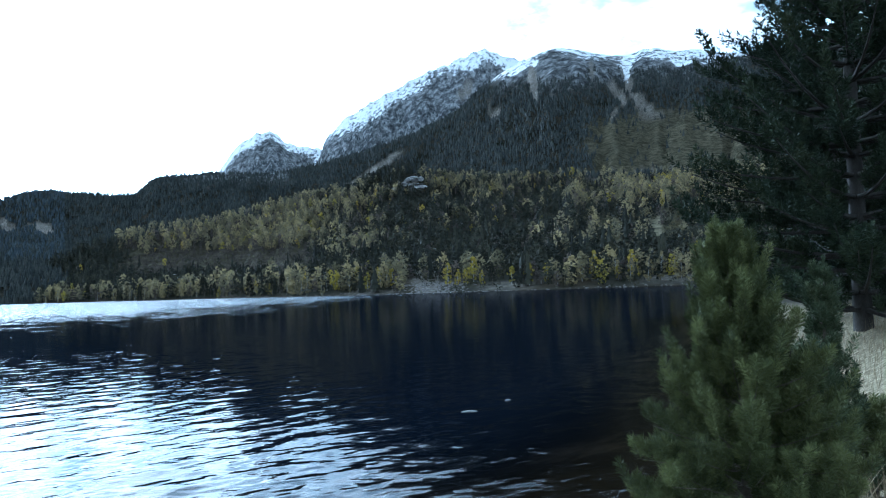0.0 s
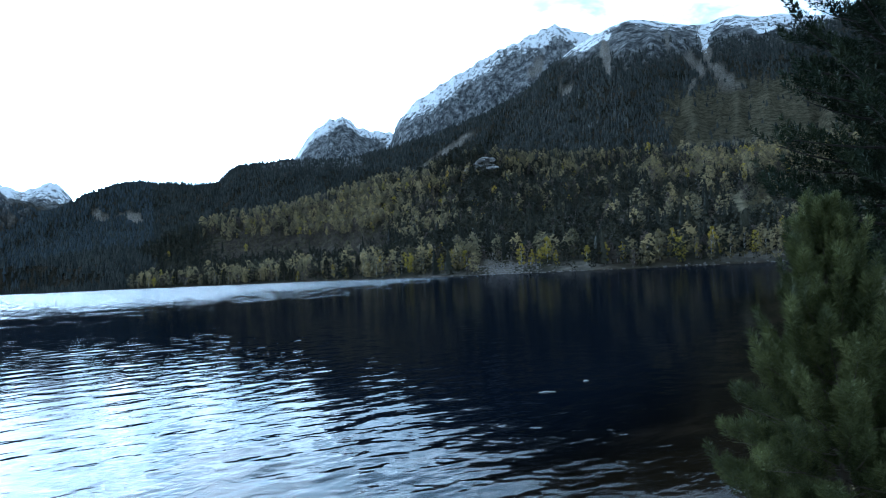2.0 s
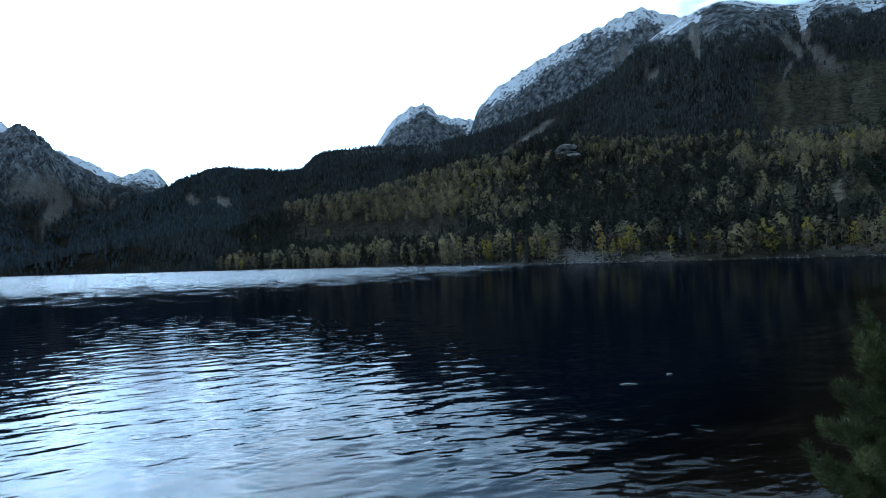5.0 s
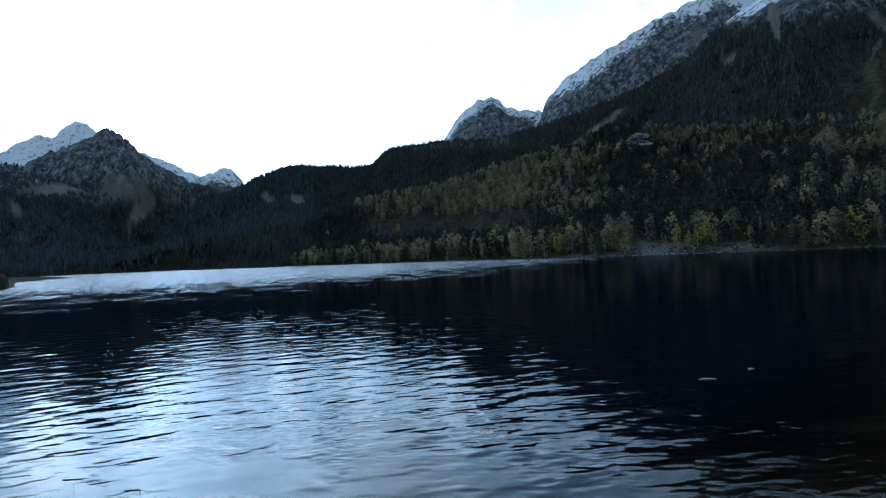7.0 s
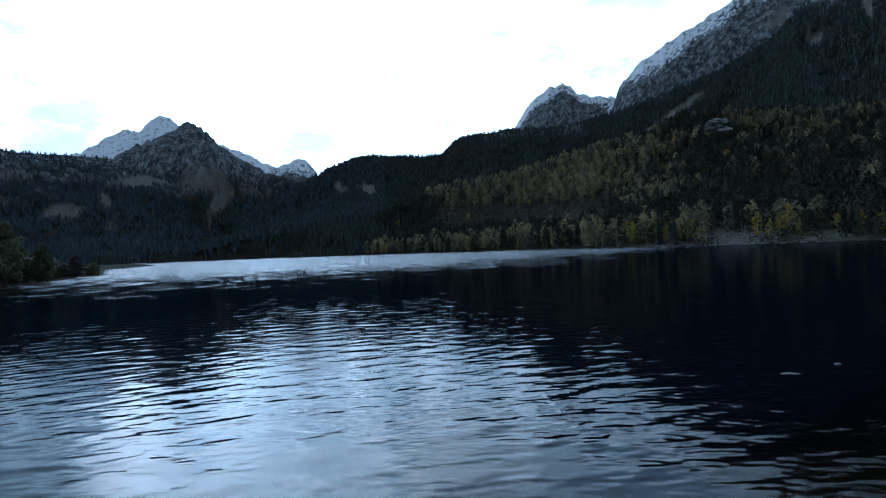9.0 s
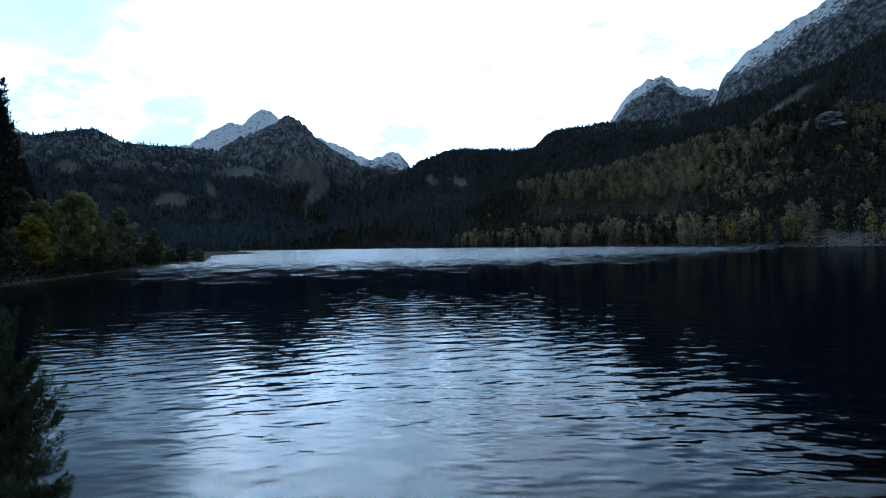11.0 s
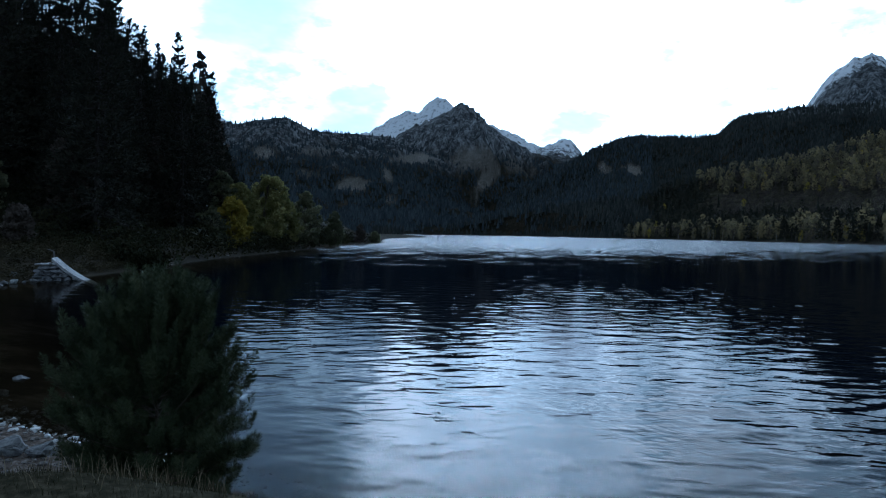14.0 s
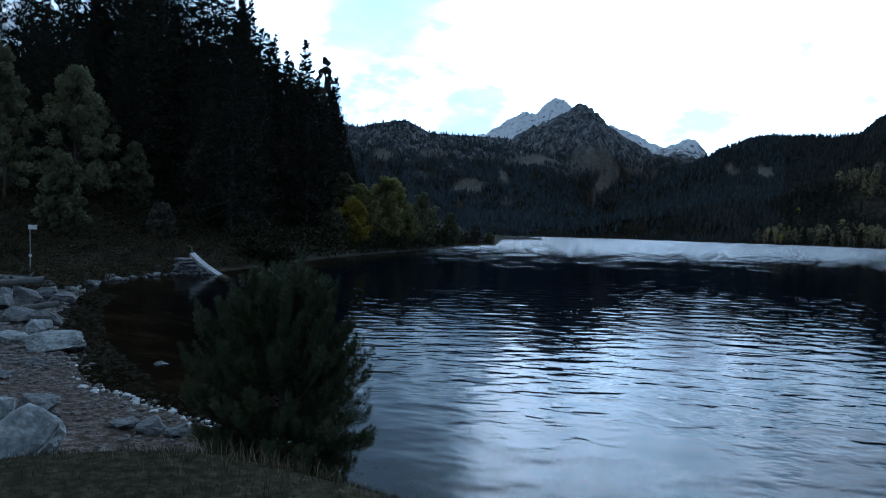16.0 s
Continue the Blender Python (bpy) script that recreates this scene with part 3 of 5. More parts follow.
# patches of bare ground on the slopes: bearing, elevation, half widths, lean, how bare
PATCHES = [(-15.3, 15.6, 0.35, 1.4, 0.2, 1.0), (-16.2, 13.6, 0.5, 0.9, 0.9, 0.9), (-14.2, 12.9, 0.3, 0.6, -0.4, 0.8), (-17.5, 12.6, 1.4, 0.25, 0.0, 0.6), (-8.0, 15.2, 0.32, 2.4, 0.12, 1.0), (-14.5, 14.4, 0.5, 1.2, 0.6, 1.0), (-12.6, 16.2, 0.3, 0.8, 0.1, 0.8), (-4.6, 13.6, 0.6, 0.5, 0.5, 0.8),
           (-2.5, 15.6, 0.5, 0.5, -0.6, 0.8), (5.2, 9.5, 0.55, 1.7, -1.65, 1.0), (2.2, 8.1, 1.2, 0.45, 0.0, 1.0), (-15.5, 8.1, 3.8, 0.35, 0.0, 0.7),
           (1.4, 0.7, 1.3, 1.7, 0.2, 0.42), (-5.5, -0.2, 2.5, 0.3, 0.0, 0.3), (-18.0, -0.1, 3.0, 0.35, 0.0, 0.4), (6.0, -0.3, 2.0, 0.2, 0.0, 0.3), (31.7, 5.3, 0.55, 0.6, 0.5, 0.95), (29.4, 4.9, 0.9, 0.5, 0.7, 0.9),
           (42.4, 5.8, 1.8, 1.2, -0.5, 0.8), (41.0, 4.2, 0.7, 1.1, -0.6, 0.85), (46.5, 5.9, 2.4, 0.5, -0.2, 0.75), (51.6, 3.8, 1.4, 0.9, -0.2, 0.8), (37.2, 5.0, 0.6, 0.5, 0.4, 0.7), (54.5, 6.3, 1.6, 0.4, 0.0, 0.6), (48.8, 4.4, 0.5, 0.9, 0.3, 0.6), (58.5, 6.0, 0.8, 0.5, 0.0, 0.6), (38.5, 5.5, 0.8, 0.6, 0.3, 0.5),
           (48.5, 2.6, 0.5, 0.5, 0.0, 0.6), (55.0, 4.5, 1.0, 0.4, 0.2, 0.4)]


def masks(z, s, r, az, layer, n1, n2, n3):
    el = np.degrees(np.arctan2(z - EYE, np.maximum(r, 0.1)))
    ragged = (n1 - 0.5) * 2.4 + (n2 - 0.5) * 2.6
    snow = np.zeros_like(z)
    for key, low, soft in (("main_ridge", 16.4, 0.55), ("snow_ridge", 15.0, 0.9), ("twin_peak", 10.9, 0.8), ("snow_peaks", 6.2, 1.4), ("rock_peak", 11.2, 1.0)):
        here = layer == key
        line = np.full(z.shape, low)
        top = np.interp(az, *np.array(CRESTS[key][3], float).T)
        if key == "snow_ridge":
            line = top - np.interp(az, [-6, -2, 2, 6, 9], [1.5, 1.4, 1.1, 0.9, 0.5])
        if key == "twin_peak":
            line = top - 1.1
        if key == "main_ridge":
            line = np.where(az > -4.5, 30, top - 0.5 - 1.9 * np.exp(-((az + 15.3) / 0.3) ** 2) - 1.0 * np.exp(-((az + 8.1) / 0.2) ** 2) - 0.6 * np.exp(-((az + 18.9) / 0.5) ** 2))
        snow = np.where(here, smooth(line - soft, line + soft, el + ragged * 0.8), snow)
    snow = np.where(layer == "snow_peaks", snow * 0.88, np.where(layer == "main_ridge", snow * 0.77, np.where(layer == "snow_ridge", snow * 0.83, snow * 0.84)))
    rock = np.isin(layer, ("snow_ridge", "twin_peak", "snow_peaks")) * 0.95
    rock = np.maximum(rock, (layer == "rock_peak") * smooth(5.2, 7.4, el + ragged) * 0.95)
    rock = np.maximum(rock, (layer == "dark_range") * smooth(5.0, 7.6, el + ragged * 1.6) * 0.8)
    rock = np.maximum(rock, (layer == "main_ridge") * smooth(14.8, 16.5, el + ragged) * 0.8)
    rock = np.maximum(rock, (layer == "main_ridge") * (az > 12) * (az < 20) * smooth(8.2, 9.0, el + ragged * 0.4) * 0.6)
    scree = np.zeros_like(z)
    far = r > 150
    for b, e, wb, we, lean, bare in PATCHES:
        d = np.hypot((az - b - lean * (el - e)) / wb, (el - e) / we) + (n2 - 0.5) * 1.6 + (n1 - 0.5) * 0.6
        scree = np.maximum(scree, far * bare * smooth(1.15, 0.65, d))
    gravel = smooth(7.5, 3.0, s + (n3 - 0.5) * 3) * (s > -0.5) * np.interp(r, [22, 32, 45, 200], [1.0, 0.4, 0.08, 0.08]) * np.where((x_of(r, az) > -7.0) & (r < 30), 0.08, 1.0)
    turf = smooth(45, 18, r) * (1 - gravel)
    bed = (s < -0.02) * 1.0
    pasture = (layer == "main_ridge") * smooth(-11.0, -13.0, az + ragged * 0.5) * smooth(7.4, 8.2, el) * smooth(13.4, 12.4, el + ragged * 0.4) * (0.6 + 0.6 * (n2 - 0.3))
    pasture = np.maximum(pasture, (layer == "wooded_hill") * smooth(-11, -13, az) * smooth(0.5, 2, el) * np.clip(n2 * 1.6 - 0.2, 0, 1) * 0.8)
    pasture = np.maximum(pasture, (layer == "wooded_hill") * smooth(9, 11, az) * smooth(26, 23, az) * smooth(0.7, 1.2, el) * smooth(4, 3.2, el) * 0.6)
    px, py = x_of(r, az), np.cos(np.radians(az)) * r
    straw = smooth(1.9, 3.0, px + (n3 - 0.5) * 1.8) * smooth(-9, -3, py + (n2 - 0.5) * 6) * smooth(46, 30, r) * (s > 0.3) * smooth(0.25, 0.6, n3 + 0.1)
    return {"snow": snow, "rock": rock, "scree": scree, "gravel": np.clip(gravel, 0, 1), "turf": turf * 1.0, "bed": bed, "far": smooth(200, 700, r), "pasture": pasture, "straw": straw}, el


def x_of(r, az):
    return -np.sin(np.radians(az)) * r


def build_terrain():
    rings = [0.5]
    while rings[-1] < 4600:
        rings.append(rings[-1] * (1.12 if rings[-1] < 3 else 1.022 if rings[-1] < 1400 else 1.012 if rings[-1] < 3000 else 1.05) + 0.02)
    rings = sorted(rings + [float(c[0]) for c in CRESTS.values()])
    az = np.concatenate([np.arange(-50, -26, 0.3), np.arange(-26, 64, 0.15), np.arange(64, 100, 0.3), np.arange(100, 310, 2.5)])
    R_, A_ = np.meshgrid(rings, az, indexing="ij")
    x, y = -np.sin(np.radians(A_)) * R_, np.cos(np.radians(A_)) * R_
    got = land(x.ravel(), y.ravel())
    m, el = masks(*got)
    z = got[0]
    na, nr = len(az), len(rings)
    verts = np.concatenate([np.stack([x.ravel(), y.ravel(), z], 1), [[0, 0, z[:na].mean()]]])
    i, j = np.meshgrid(np.arange(nr - 1), np.arange(na), indexing="ij")
    a, b = (i * na + j).ravel(), (i * na + (j + 1) % na).ravel()
    quads = np.stack([a, b, b + na, a + na], 1)[:, ::-1]
    centre = len(verts) - 1
    cap = np.stack([np.arange(na), np.full(na, centre), np.full(na, centre), (np.arange(na) + 1) % na], 1)
    tris = np.concatenate([quads[:, [0, 1, 2]], quads[:, [0, 2, 3]], cap[:, [0, 3, 1]]])
    me = fast_mesh("ground", verts, tris, terrain_material(), smooth=True)
    for key, v in m.items():
        me.attributes.new(key, "FLOAT", "POINT").data.foreach_set("value", np.append(v, 0).astype(np.float32))
    tagged(new("ground", me), "shore, wooded slopes and snowy rock mountains round a lake", "ground", kind="structure")


def lake_waves(x, y, r):
    """Height of the ripples: many small trains of waves running before a light wind, in groups."""
    rng = np.random.default_rng(19)
    z = np.zeros_like(x)
    cell = np.maximum(r * 0.0048, 0.02)
    for k in range(54):
        length = 0.16 * (1.5 / 0.16) ** ((k + rng.random()) / 54)
        way = radians(38 + rng.normal(0, 34))
        wx, wy = math.sin(way), -math.cos(way)
        steep = WAVE_STEEP * math.sqrt(2 / 54) * (1.35 if length < 0.3 else 1.1 if length < 0.7 else 0.8)
        shape = np.sin((x * wx + y * wy) * 2 * math.pi / length + rng.random() * 6.283)
        z += steep * length / (2 * math.pi) * shape * smooth(2.4, 4.5, length / cell)
    return z


def build_water():
    near, far = np.concatenate([np.geomspace(2, 6, 60), np.geomspace(6.05, 45, 520), np.geomspace(45.5, 110, 130)]), np.geomspace(112, 1000, 40)
    az = np.arange(-46, 101, 0.27)
    R_, A_ = np.meshgrid(np.concatenate([near, far]), az, indexing="ij")
    x, y = (-np.sin(np.radians(A_)) * R_).ravel(), (np.cos(np.radians(A_)) * R_).ravel()
    na = len(az)
    i, j = np.meshgrid(np.arange(len(near) + len(far) - 1), np.arange(na - 1), indexing="ij")
    a = (i * na + j).ravel()
    r, b = np.hypot(x, y), np.degrees(np.arctan2(-x, y))
    s = shore_distance(x, y)
    # stiller water close under the banks
    lively = (0.55 + 0.9 * fbm(x / 7, y / 7, 67, 3)) * np.interp(b, [-25, -8, 3, 14, 30, 48, 58, 68], [0.48, 0.52, 0.66, 0.9, 1.0, 1.0, 0.8, 0.35]) * (0.55 + 0.85 * smooth(-0.5, -4, s) - 0.4 * smooth(-4, -11, s))
    z = lake_waves(x, y, r) * lively
    me = fast_mesh("lake", np.stack([x, y, z], 1), np.stack([a, a + na, a + na + 1, a + 1], 1), water_material(), smooth=True)
    edge = np.interp(b, [-20, 0, 6, 12, 30, 60], [420, 300, 180, 115, 74, 80])
    flecks = (fbm(x / 30, y / 30, 61, 3) - 0.5) * 0.7 + (fbm(x / 2.2, y / 2.2, 62, 3) - 0.5) * 1.5
    wind = smooth(-0.45, 0.6, np.log(r / edge) + flecks * smooth(1.0, 0.1, np.abs(np.log(r / edge))))
    me.attributes.new("wind", "FLOAT", "POINT").data.foreach_set("value", wind.astype(np.float32))
    me.attributes.new("deep", "FLOAT", "POINT").data.foreach_set("value", smooth(-2, -7, s).astype(np.float32))
    me.attributes.new("ripple", "FLOAT", "POINT").data.foreach_set("value", (lively * smooth(25, 70, r) * smooth(260, 120, r)).astype(np.float32))
    tagged(new("lake", me), "dark rippled mountain lake water reflecting sky and slopes", "lake", kind="structure")


build_terrain()
build_water()


# ---- trees ----
def tube(points, radii, sides=6):
    pts = [Vector(p) for p in points]
    verts, faces = [], []
    for k, p in enumerate(pts):
        d = (pts[min(k + 1, len(pts) - 1)] - pts[max(k - 1, 0)]).normalized()
        u = d.orthogonal().normalized()
        w = d.cross(u)
        for q in range(sides):
            a = 2 * math.pi * q / sides
            verts.append(p + (u * math.cos(a) + w * math.sin(a)) * radii[k])
    for k in range(len(pts) - 1):
        for q in range(sides):
            a, b = k * sides + q, k * sides + (q + 1) % sides
            faces += [(a, b, b + sides), (a, b + sides, a + sides)]
    return np.array([tuple(v) for v in verts]), np.array(faces)


def merged(pieces):
    verts, faces, n = [], [], 0
    for v, f in pieces:
        verts.append(v), faces.append(f + n)
        n += len(v)
    return np.concatenate(verts), np.concatenate(faces)


def needle_tufts(rng, base, way, length, count, needle, width, spread=(32, 72), brush=False):
    """Thin blades round shoots: base, way (k, 3) and length (k) of the shoots."""
    k = len(base)
    n = k * count
    idx = np.repeat(np.arange(k), count)
    t = rng.random(n) ** 0.8
    u = np.cross(way, np.where(np.abs(way[:, 2:3]) < 0.9, [[0, 0, 1.0]], [[1.0, 0, 0]]))
    u /= np.linalg.norm(u, axis=1, keepdims=True)
    w = np.cross(way, u)
    a = rng.random(n) * 2 * np.pi
    side = u[idx] * np.cos(a)[:, None] + w[idx] * np.sin(a)[:, None]
    ang = np.radians(rng.uniform(*spread, n)) * (1.1 - 0.6 * t)
    if brush:
        t = rng.random(n) ** 0.65
        ang = np.radians(np.where(t > 0.9, rng.uniform(5, 60, n), rng.uniform(38, 68, n)))
    d = way[idx] * np.cos(ang)[:, None] + side * np.sin(ang)[:, None]
    p = base[idx] + way[idx] * (t * length[idx])[:, None]
    tip = p + d * (needle * rng.uniform(0.75, 1.15, n))[:, None]
    across = np.cross(d, rng.normal(size=(n, 3)))
    across /= np.linalg.norm(across, axis=1, keepdims=True) + 1e-9
    mid = p * 0.45 + tip * 0.55
    verts = np.stack([p, mid + across * width / 2, tip, mid - across * width / 2], 1).reshape(-1, 3)
    o = np.arange(n)[:, None] * 4
    faces = np.concatenate([o + [0, 1, 2], o + [0, 2, 3]])
    tone = np.repeat(np.repeat(rng.random(k), count) * 0.7 + rng.random(n) * 0.3, 4)
    return verts, faces, tone


def conifer(name, at, height, profile, seed, label, category, group="", whorls=14, arms=6, rise=(30, 55), gap=0.08, shoot=0.13, count=55, needle=0.07, width=0.006,
            thick=0.03, split=True, clear=0.08, droop=0.0, mat=None, ragged=0.25, bark=None, twig=1.0, spread=(32, 72), candles=0, upright=0.0):
    """A conifer: trunk, whorls of limbs, and shoots set with needles. profile(f): crown radius at the fraction f of the height."""
    rng = np.random.default_rng(seed)
    root = thing(name, at, label, category, group)
    mat, bark = mat or M_PINE, bark or M_BARK
    lean = rng.normal(0, 0.012, (6, 2)).cumsum(0) * height
    zs = np.linspace(0, height * 0.97, 6)
    v, f = tube([(lean[k, 0] * zs[k] / height, lean[k, 1] * zs[k] / height, zs[k] - 0.03) for k in range(6)], [thick * (1 - 0.9 * zs[k] / height) for k in range(6)], 7)
    part("trunk", fast_mesh("trunk", v, f, bark, smooth=True), root)
    woods, greens = [], []
    for k in range(whorls):
        frac = clear + (0.97 - clear) * (max(0.0, k + rng.uniform(-0.3, 0.3)) / whorls) ** (1.0 if split else 0.7)
        z0 = frac * height
        axis = np.array([np.interp(z0, zs, lean[:, 0] * zs / height), np.interp(z0, zs, lean[:, 1] * zs / height), z0])
        turn = rng.random() * 6.28
        for q in range(arms):
            a = turn + 6.28 * q / arms + rng.normal(0, 0.2)
            reach = max(0.012 * height if split else 0.05, profile(frac) * rng.uniform(1 - ragged, 1 + ragged * 0.6))
            up = math.radians(np.interp(frac, [0, 1], rise) + rng.normal(0, 6))
            out = np.array([math.cos(a), math.sin(a), 0])
            steps = np.linspace(0, 1, 6)
            root_at = axis if split else axis + np.array([0, 0, rng.uniform(-0.55, 0.55) * height / whorls])
            pts = [root_at + out * reach * t * math.cos(up * (0.4 + 0.6 * t)) + np.array([0, 0, reach * t * math.sin(up * (0.4 + 0.6 * t)) - droop * reach * math.sin(t * 2.6)]) for t in steps]
            wood = tube(pts, [thick * 0.32 * (1 - 0.85 * t) * (1.05 - 0.6 * frac) for t in steps], 4)
            pts = np.array(pts)
            n = max(2, int(reach / gap))
            small = (0.3 if split else 0.1) + (0.7 if split else 0.9) * min(1.0, reach / (0.6 * profile(0.3)))
            base, way, length = [], [], []
            for m in range(n + 1):
                t = 0.22 + 0.78 * (m + 1) / (n + 1)
                p = np.array([np.interp(t, steps, pts[:, c]) for c in range(3)])
                d = pts[min(5, int(t * 5) + 1)] - pts[min(4, int(t * 5))]
                d = d / np.linalg.norm(d)
                for side in ((0,) if m == n else (-1, 1)):
                    flat = np.cross(d, [0, 0, 1.0])
                    w = d * (0.6 if side else 1.0) + flat * side * rng.uniform(0.4, 0.9) * twig + np.array([0, 0, rng.uniform(0.3, 0.9) * (1 - droop)]) * twig
                    if upright:
                        w = d * 0.45 + flat * side * rng.uniform(0.15, 0.5) + np.array([rng.normal(0, 0.12), rng.normal(0, 0.12), upright * rng.uniform(0.7, 1.3)])
                    w /= np.linalg.norm(w)
                    base.append(p), way.append(w), length.append(shoot * rng.uniform(0.7, 1.3) * (1.15 if m == n else 1.0) * small)
            greens.append(needle_tufts(rng, np.array(base), np.array(way), np.array(length), count, needle * (0.4 + 0.6 * small if split else small), width, spread, upright > 0))
            woods.append(wood)
    top = needle_tufts(rng, np.array([[lean[5, 0], lean[5, 1], height * 0.9]]), np.array([[0, 0, 1.0]]), np.array([height * 0.1]), count * 2, needle if split else needle * 0.4, width if split else width * 0.6, (15, 45))
    tips = []
    for k in range(candles):
        a, out = rng.random() * 6.28, rng.uniform(0.1, 0.95)
        f_ = rng.uniform(0.66, 0.96)
        p0 = np.array([[profile(f_) * out * math.cos(a), profile(f_) * out * math.sin(a), f_ * height]])
        tips.append(needle_tufts(rng, p0, np.array([[rng.normal(0, 0.1), rng.normal(0, 0.1), 1.0]]), np.array([rng.uniform(0.14, 0.26)]), count * 3, needle * 0.75, width, (25, 70), upright > 0))
    if split:
        for v, f, tone in tips:
            part("candle", fast_mesh("candle", v, f, mat, tone), root)
        for wood, (v, f, tone) in zip(woods, greens):
            limb = part("branch", fast_mesh("branch", *wood, bark, smooth=True), root)
            part("needles", fast_mesh("needles", v, f, mat, tone), limb)
        part("leader", fast_mesh("leader", top[0], top[1], mat, top[2]), root)
    else:
        greens.append(top)
        v, f = merged(woods)
        tagged(part("branchwood", fast_mesh("branchwood", v, f, bark), root), kind="stuff")
        v, f = merged([(g[0], g[1]) for g in greens])
        part("crown", fast_mesh("crown", v, f, mat, np.concatenate([g[2] for g in greens])), root)
    return root


def leaf_cloud(rng, centres, radii, count, size):
    """Small leaf blades scattered in clumps."""
    n = len(centres) * count
    idx = np.repeat(np.arange(len(centres)), count)
    d = rng.normal(size=(n, 3))
    d /= np.linalg.norm(d, axis=1, keepdims=True)
    p = np.asarray(centres)[idx] + d * (np.asarray(radii)[idx] * rng.random(n) ** 0.4)[:, None]
    a, b = rng.normal(size=(n, 3)), rng.normal(size=(n, 3))
    a /= np.linalg.norm(a, axis=1, keepdims=True)
    b -= a * (a * b).sum(1, keepdims=True)
    b /= np.linalg.norm(b, axis=1, keepdims=True)
    s = (size * rng.uniform(0.6, 1.3, n))[:, None]
    verts = np.stack([p + a * s, p + b * s * 0.6, p - a * s * 0.8, p - b * s * 0.55], 1).reshape(-1, 3)
    o = np.arange(n)[:, None] * 4
    tone = np.repeat(np.repeat(rng.random(len(centres)), count) * 0.6 + rng.random(n) * 0.4, 4)
    return verts, np.concatenate([o + [0, 1, 2], o + [0, 2, 3]]), tone


def broadleaf(name, at, height, wide, seed, label, mat, group="", clumps=40, count=40, size=0.16, thick=0.1, low=0.15, bark=None, category="tree", turn=0.0, loose=False, taper=0.5):
    """A broadleaf tree: tapered trunk, forking limbs and a crown of leaf clumps with gaps."""
    rng = np.random.default_rng(seed)
    root = thing(name, at, label, category, group, turn)
    bark = bark or M_PALE_BARK
    bend = rng.normal(0, 0.02, (5, 2)).cumsum(0) * height
    zs = np.linspace(0, height * 0.92, 5)
    v, f = tube([(bend[k, 0], bend[k, 1], zs[k] - 0.1 * (k == 0)) for k in range(5)], [thick * (1 - 0.88 * zs[k] / height) for k in range(5)], 7)
    part("trunk", fast_mesh("trunk", v, f, bark, smooth=True), root)
    centres, radii, limbs = [], [], []
    for k in range(clumps):
        f_ = low + (1 - low) * rng.random() ** 0.85
        rad = wide * math.sin(math.pi * min(1, (f_ - low) / (1 - low) * 0.85 + 0.13)) ** 0.7 * rng.uniform(0.35, 1.08)
        if loose:
            rad *= 1.12 - taper * (f_ - low) / (1 - low)
        a = rng.random() * 6.28
        c = np.array([np.interp(f_ * height, zs, bend[:, 0]) + rad * math.cos(a), np.interp(f_ * height, zs, bend[:, 1]) + rad * math.sin(a), f_ * height])
        centres.append(c), radii.append(wide * rng.uniform(*((0.09, 0.22) if loose else (0.2, 0.36))))
        if k % 2 == 0:
            z0 = max(0.1, f_ - 0.16) * height
            s = np.array([np.interp(z0, zs, bend[:, 0]), np.interp(z0, zs, bend[:, 1]), z0])
            limbs.append(tube([s, s * 0.5 + c * 0.5 + np.array([0, 0, 0.02 * height]), c], [thick * 0.32, thick * 0.2, thick * 0.06], 4))
    v, f = merged(limbs)
    tagged(part("limbwood", fast_mesh("limbwood", v, f, bark), root), kind="stuff")
    v, f, tone = leaf_cloud(rng, centres, radii, count, size)
    part("crown", fast_mesh("crown", v, f, mat, tone), root)
    return root


# ---- far woods: protos of unit height, repeated over the slopes ----
def spire_proto(seed, tiers, sides, wide=0.17):
    rng = np.random.default_rng(seed)
    verts, faces = [], []
    for k in range(tiers):
        z0, z1 = 0.06 + 0.88 * k / tiers, min(1.0, 0.06 + 0.88 * (k + 1.9) / tiers)
        rad = wide * (1 - k / tiers) ** 0.85 + 0.012
        o = len(verts)
        for q in range(sides):
            a = 6.283 * (q + 0.5 * (k % 2)) / sides + rng.normal(0, 0.12)
            rr = rad * rng.uniform(0.6, 1.25)
            verts.append((rr * math.cos(a), rr * math.sin(a), z0 + rng.uniform(-0.03, 0.03)))
        verts.append((rng.normal(0, 0.01), rng.normal(0, 0.01), z1))
        faces += [(o + q, o + (q + 1) % sides, o + sides) for q in range(sides)]
    return np.array(verts), np.array(faces)


def leafy_proto(seed, blades, wide, size):
    rng = np.random.default_rng(seed)
    f_ = rng.random(blades)
    rad = wide * np.sin(np.pi * (0.12 + 0.85 * f_)) ** 0.8 * rng.random(blades) ** 0.45
    a = rng.random(blades) * 6.283
    c = np.stack([rad * np.cos(a), rad * np.sin(a), 0.1 + 0.88 * f_], 1)
    u, w = rng.normal(size=(blades, 3)), rng.normal(size=(blades, 3))
    u /= np.linalg.norm(u, axis=1, keepdims=True)
    w /= np.linalg.norm(w, axis=1, keepdims=True)
    s = size * rng.uniform(0.6, 1.3, (blades, 1))
    verts = np.stack([c + u * s, c + w * s * 0.8, c - (u + w) * s * 0.6], 1).reshape(-1, 3)
    return verts, np.arange(blades * 3).reshape(-1, 3)


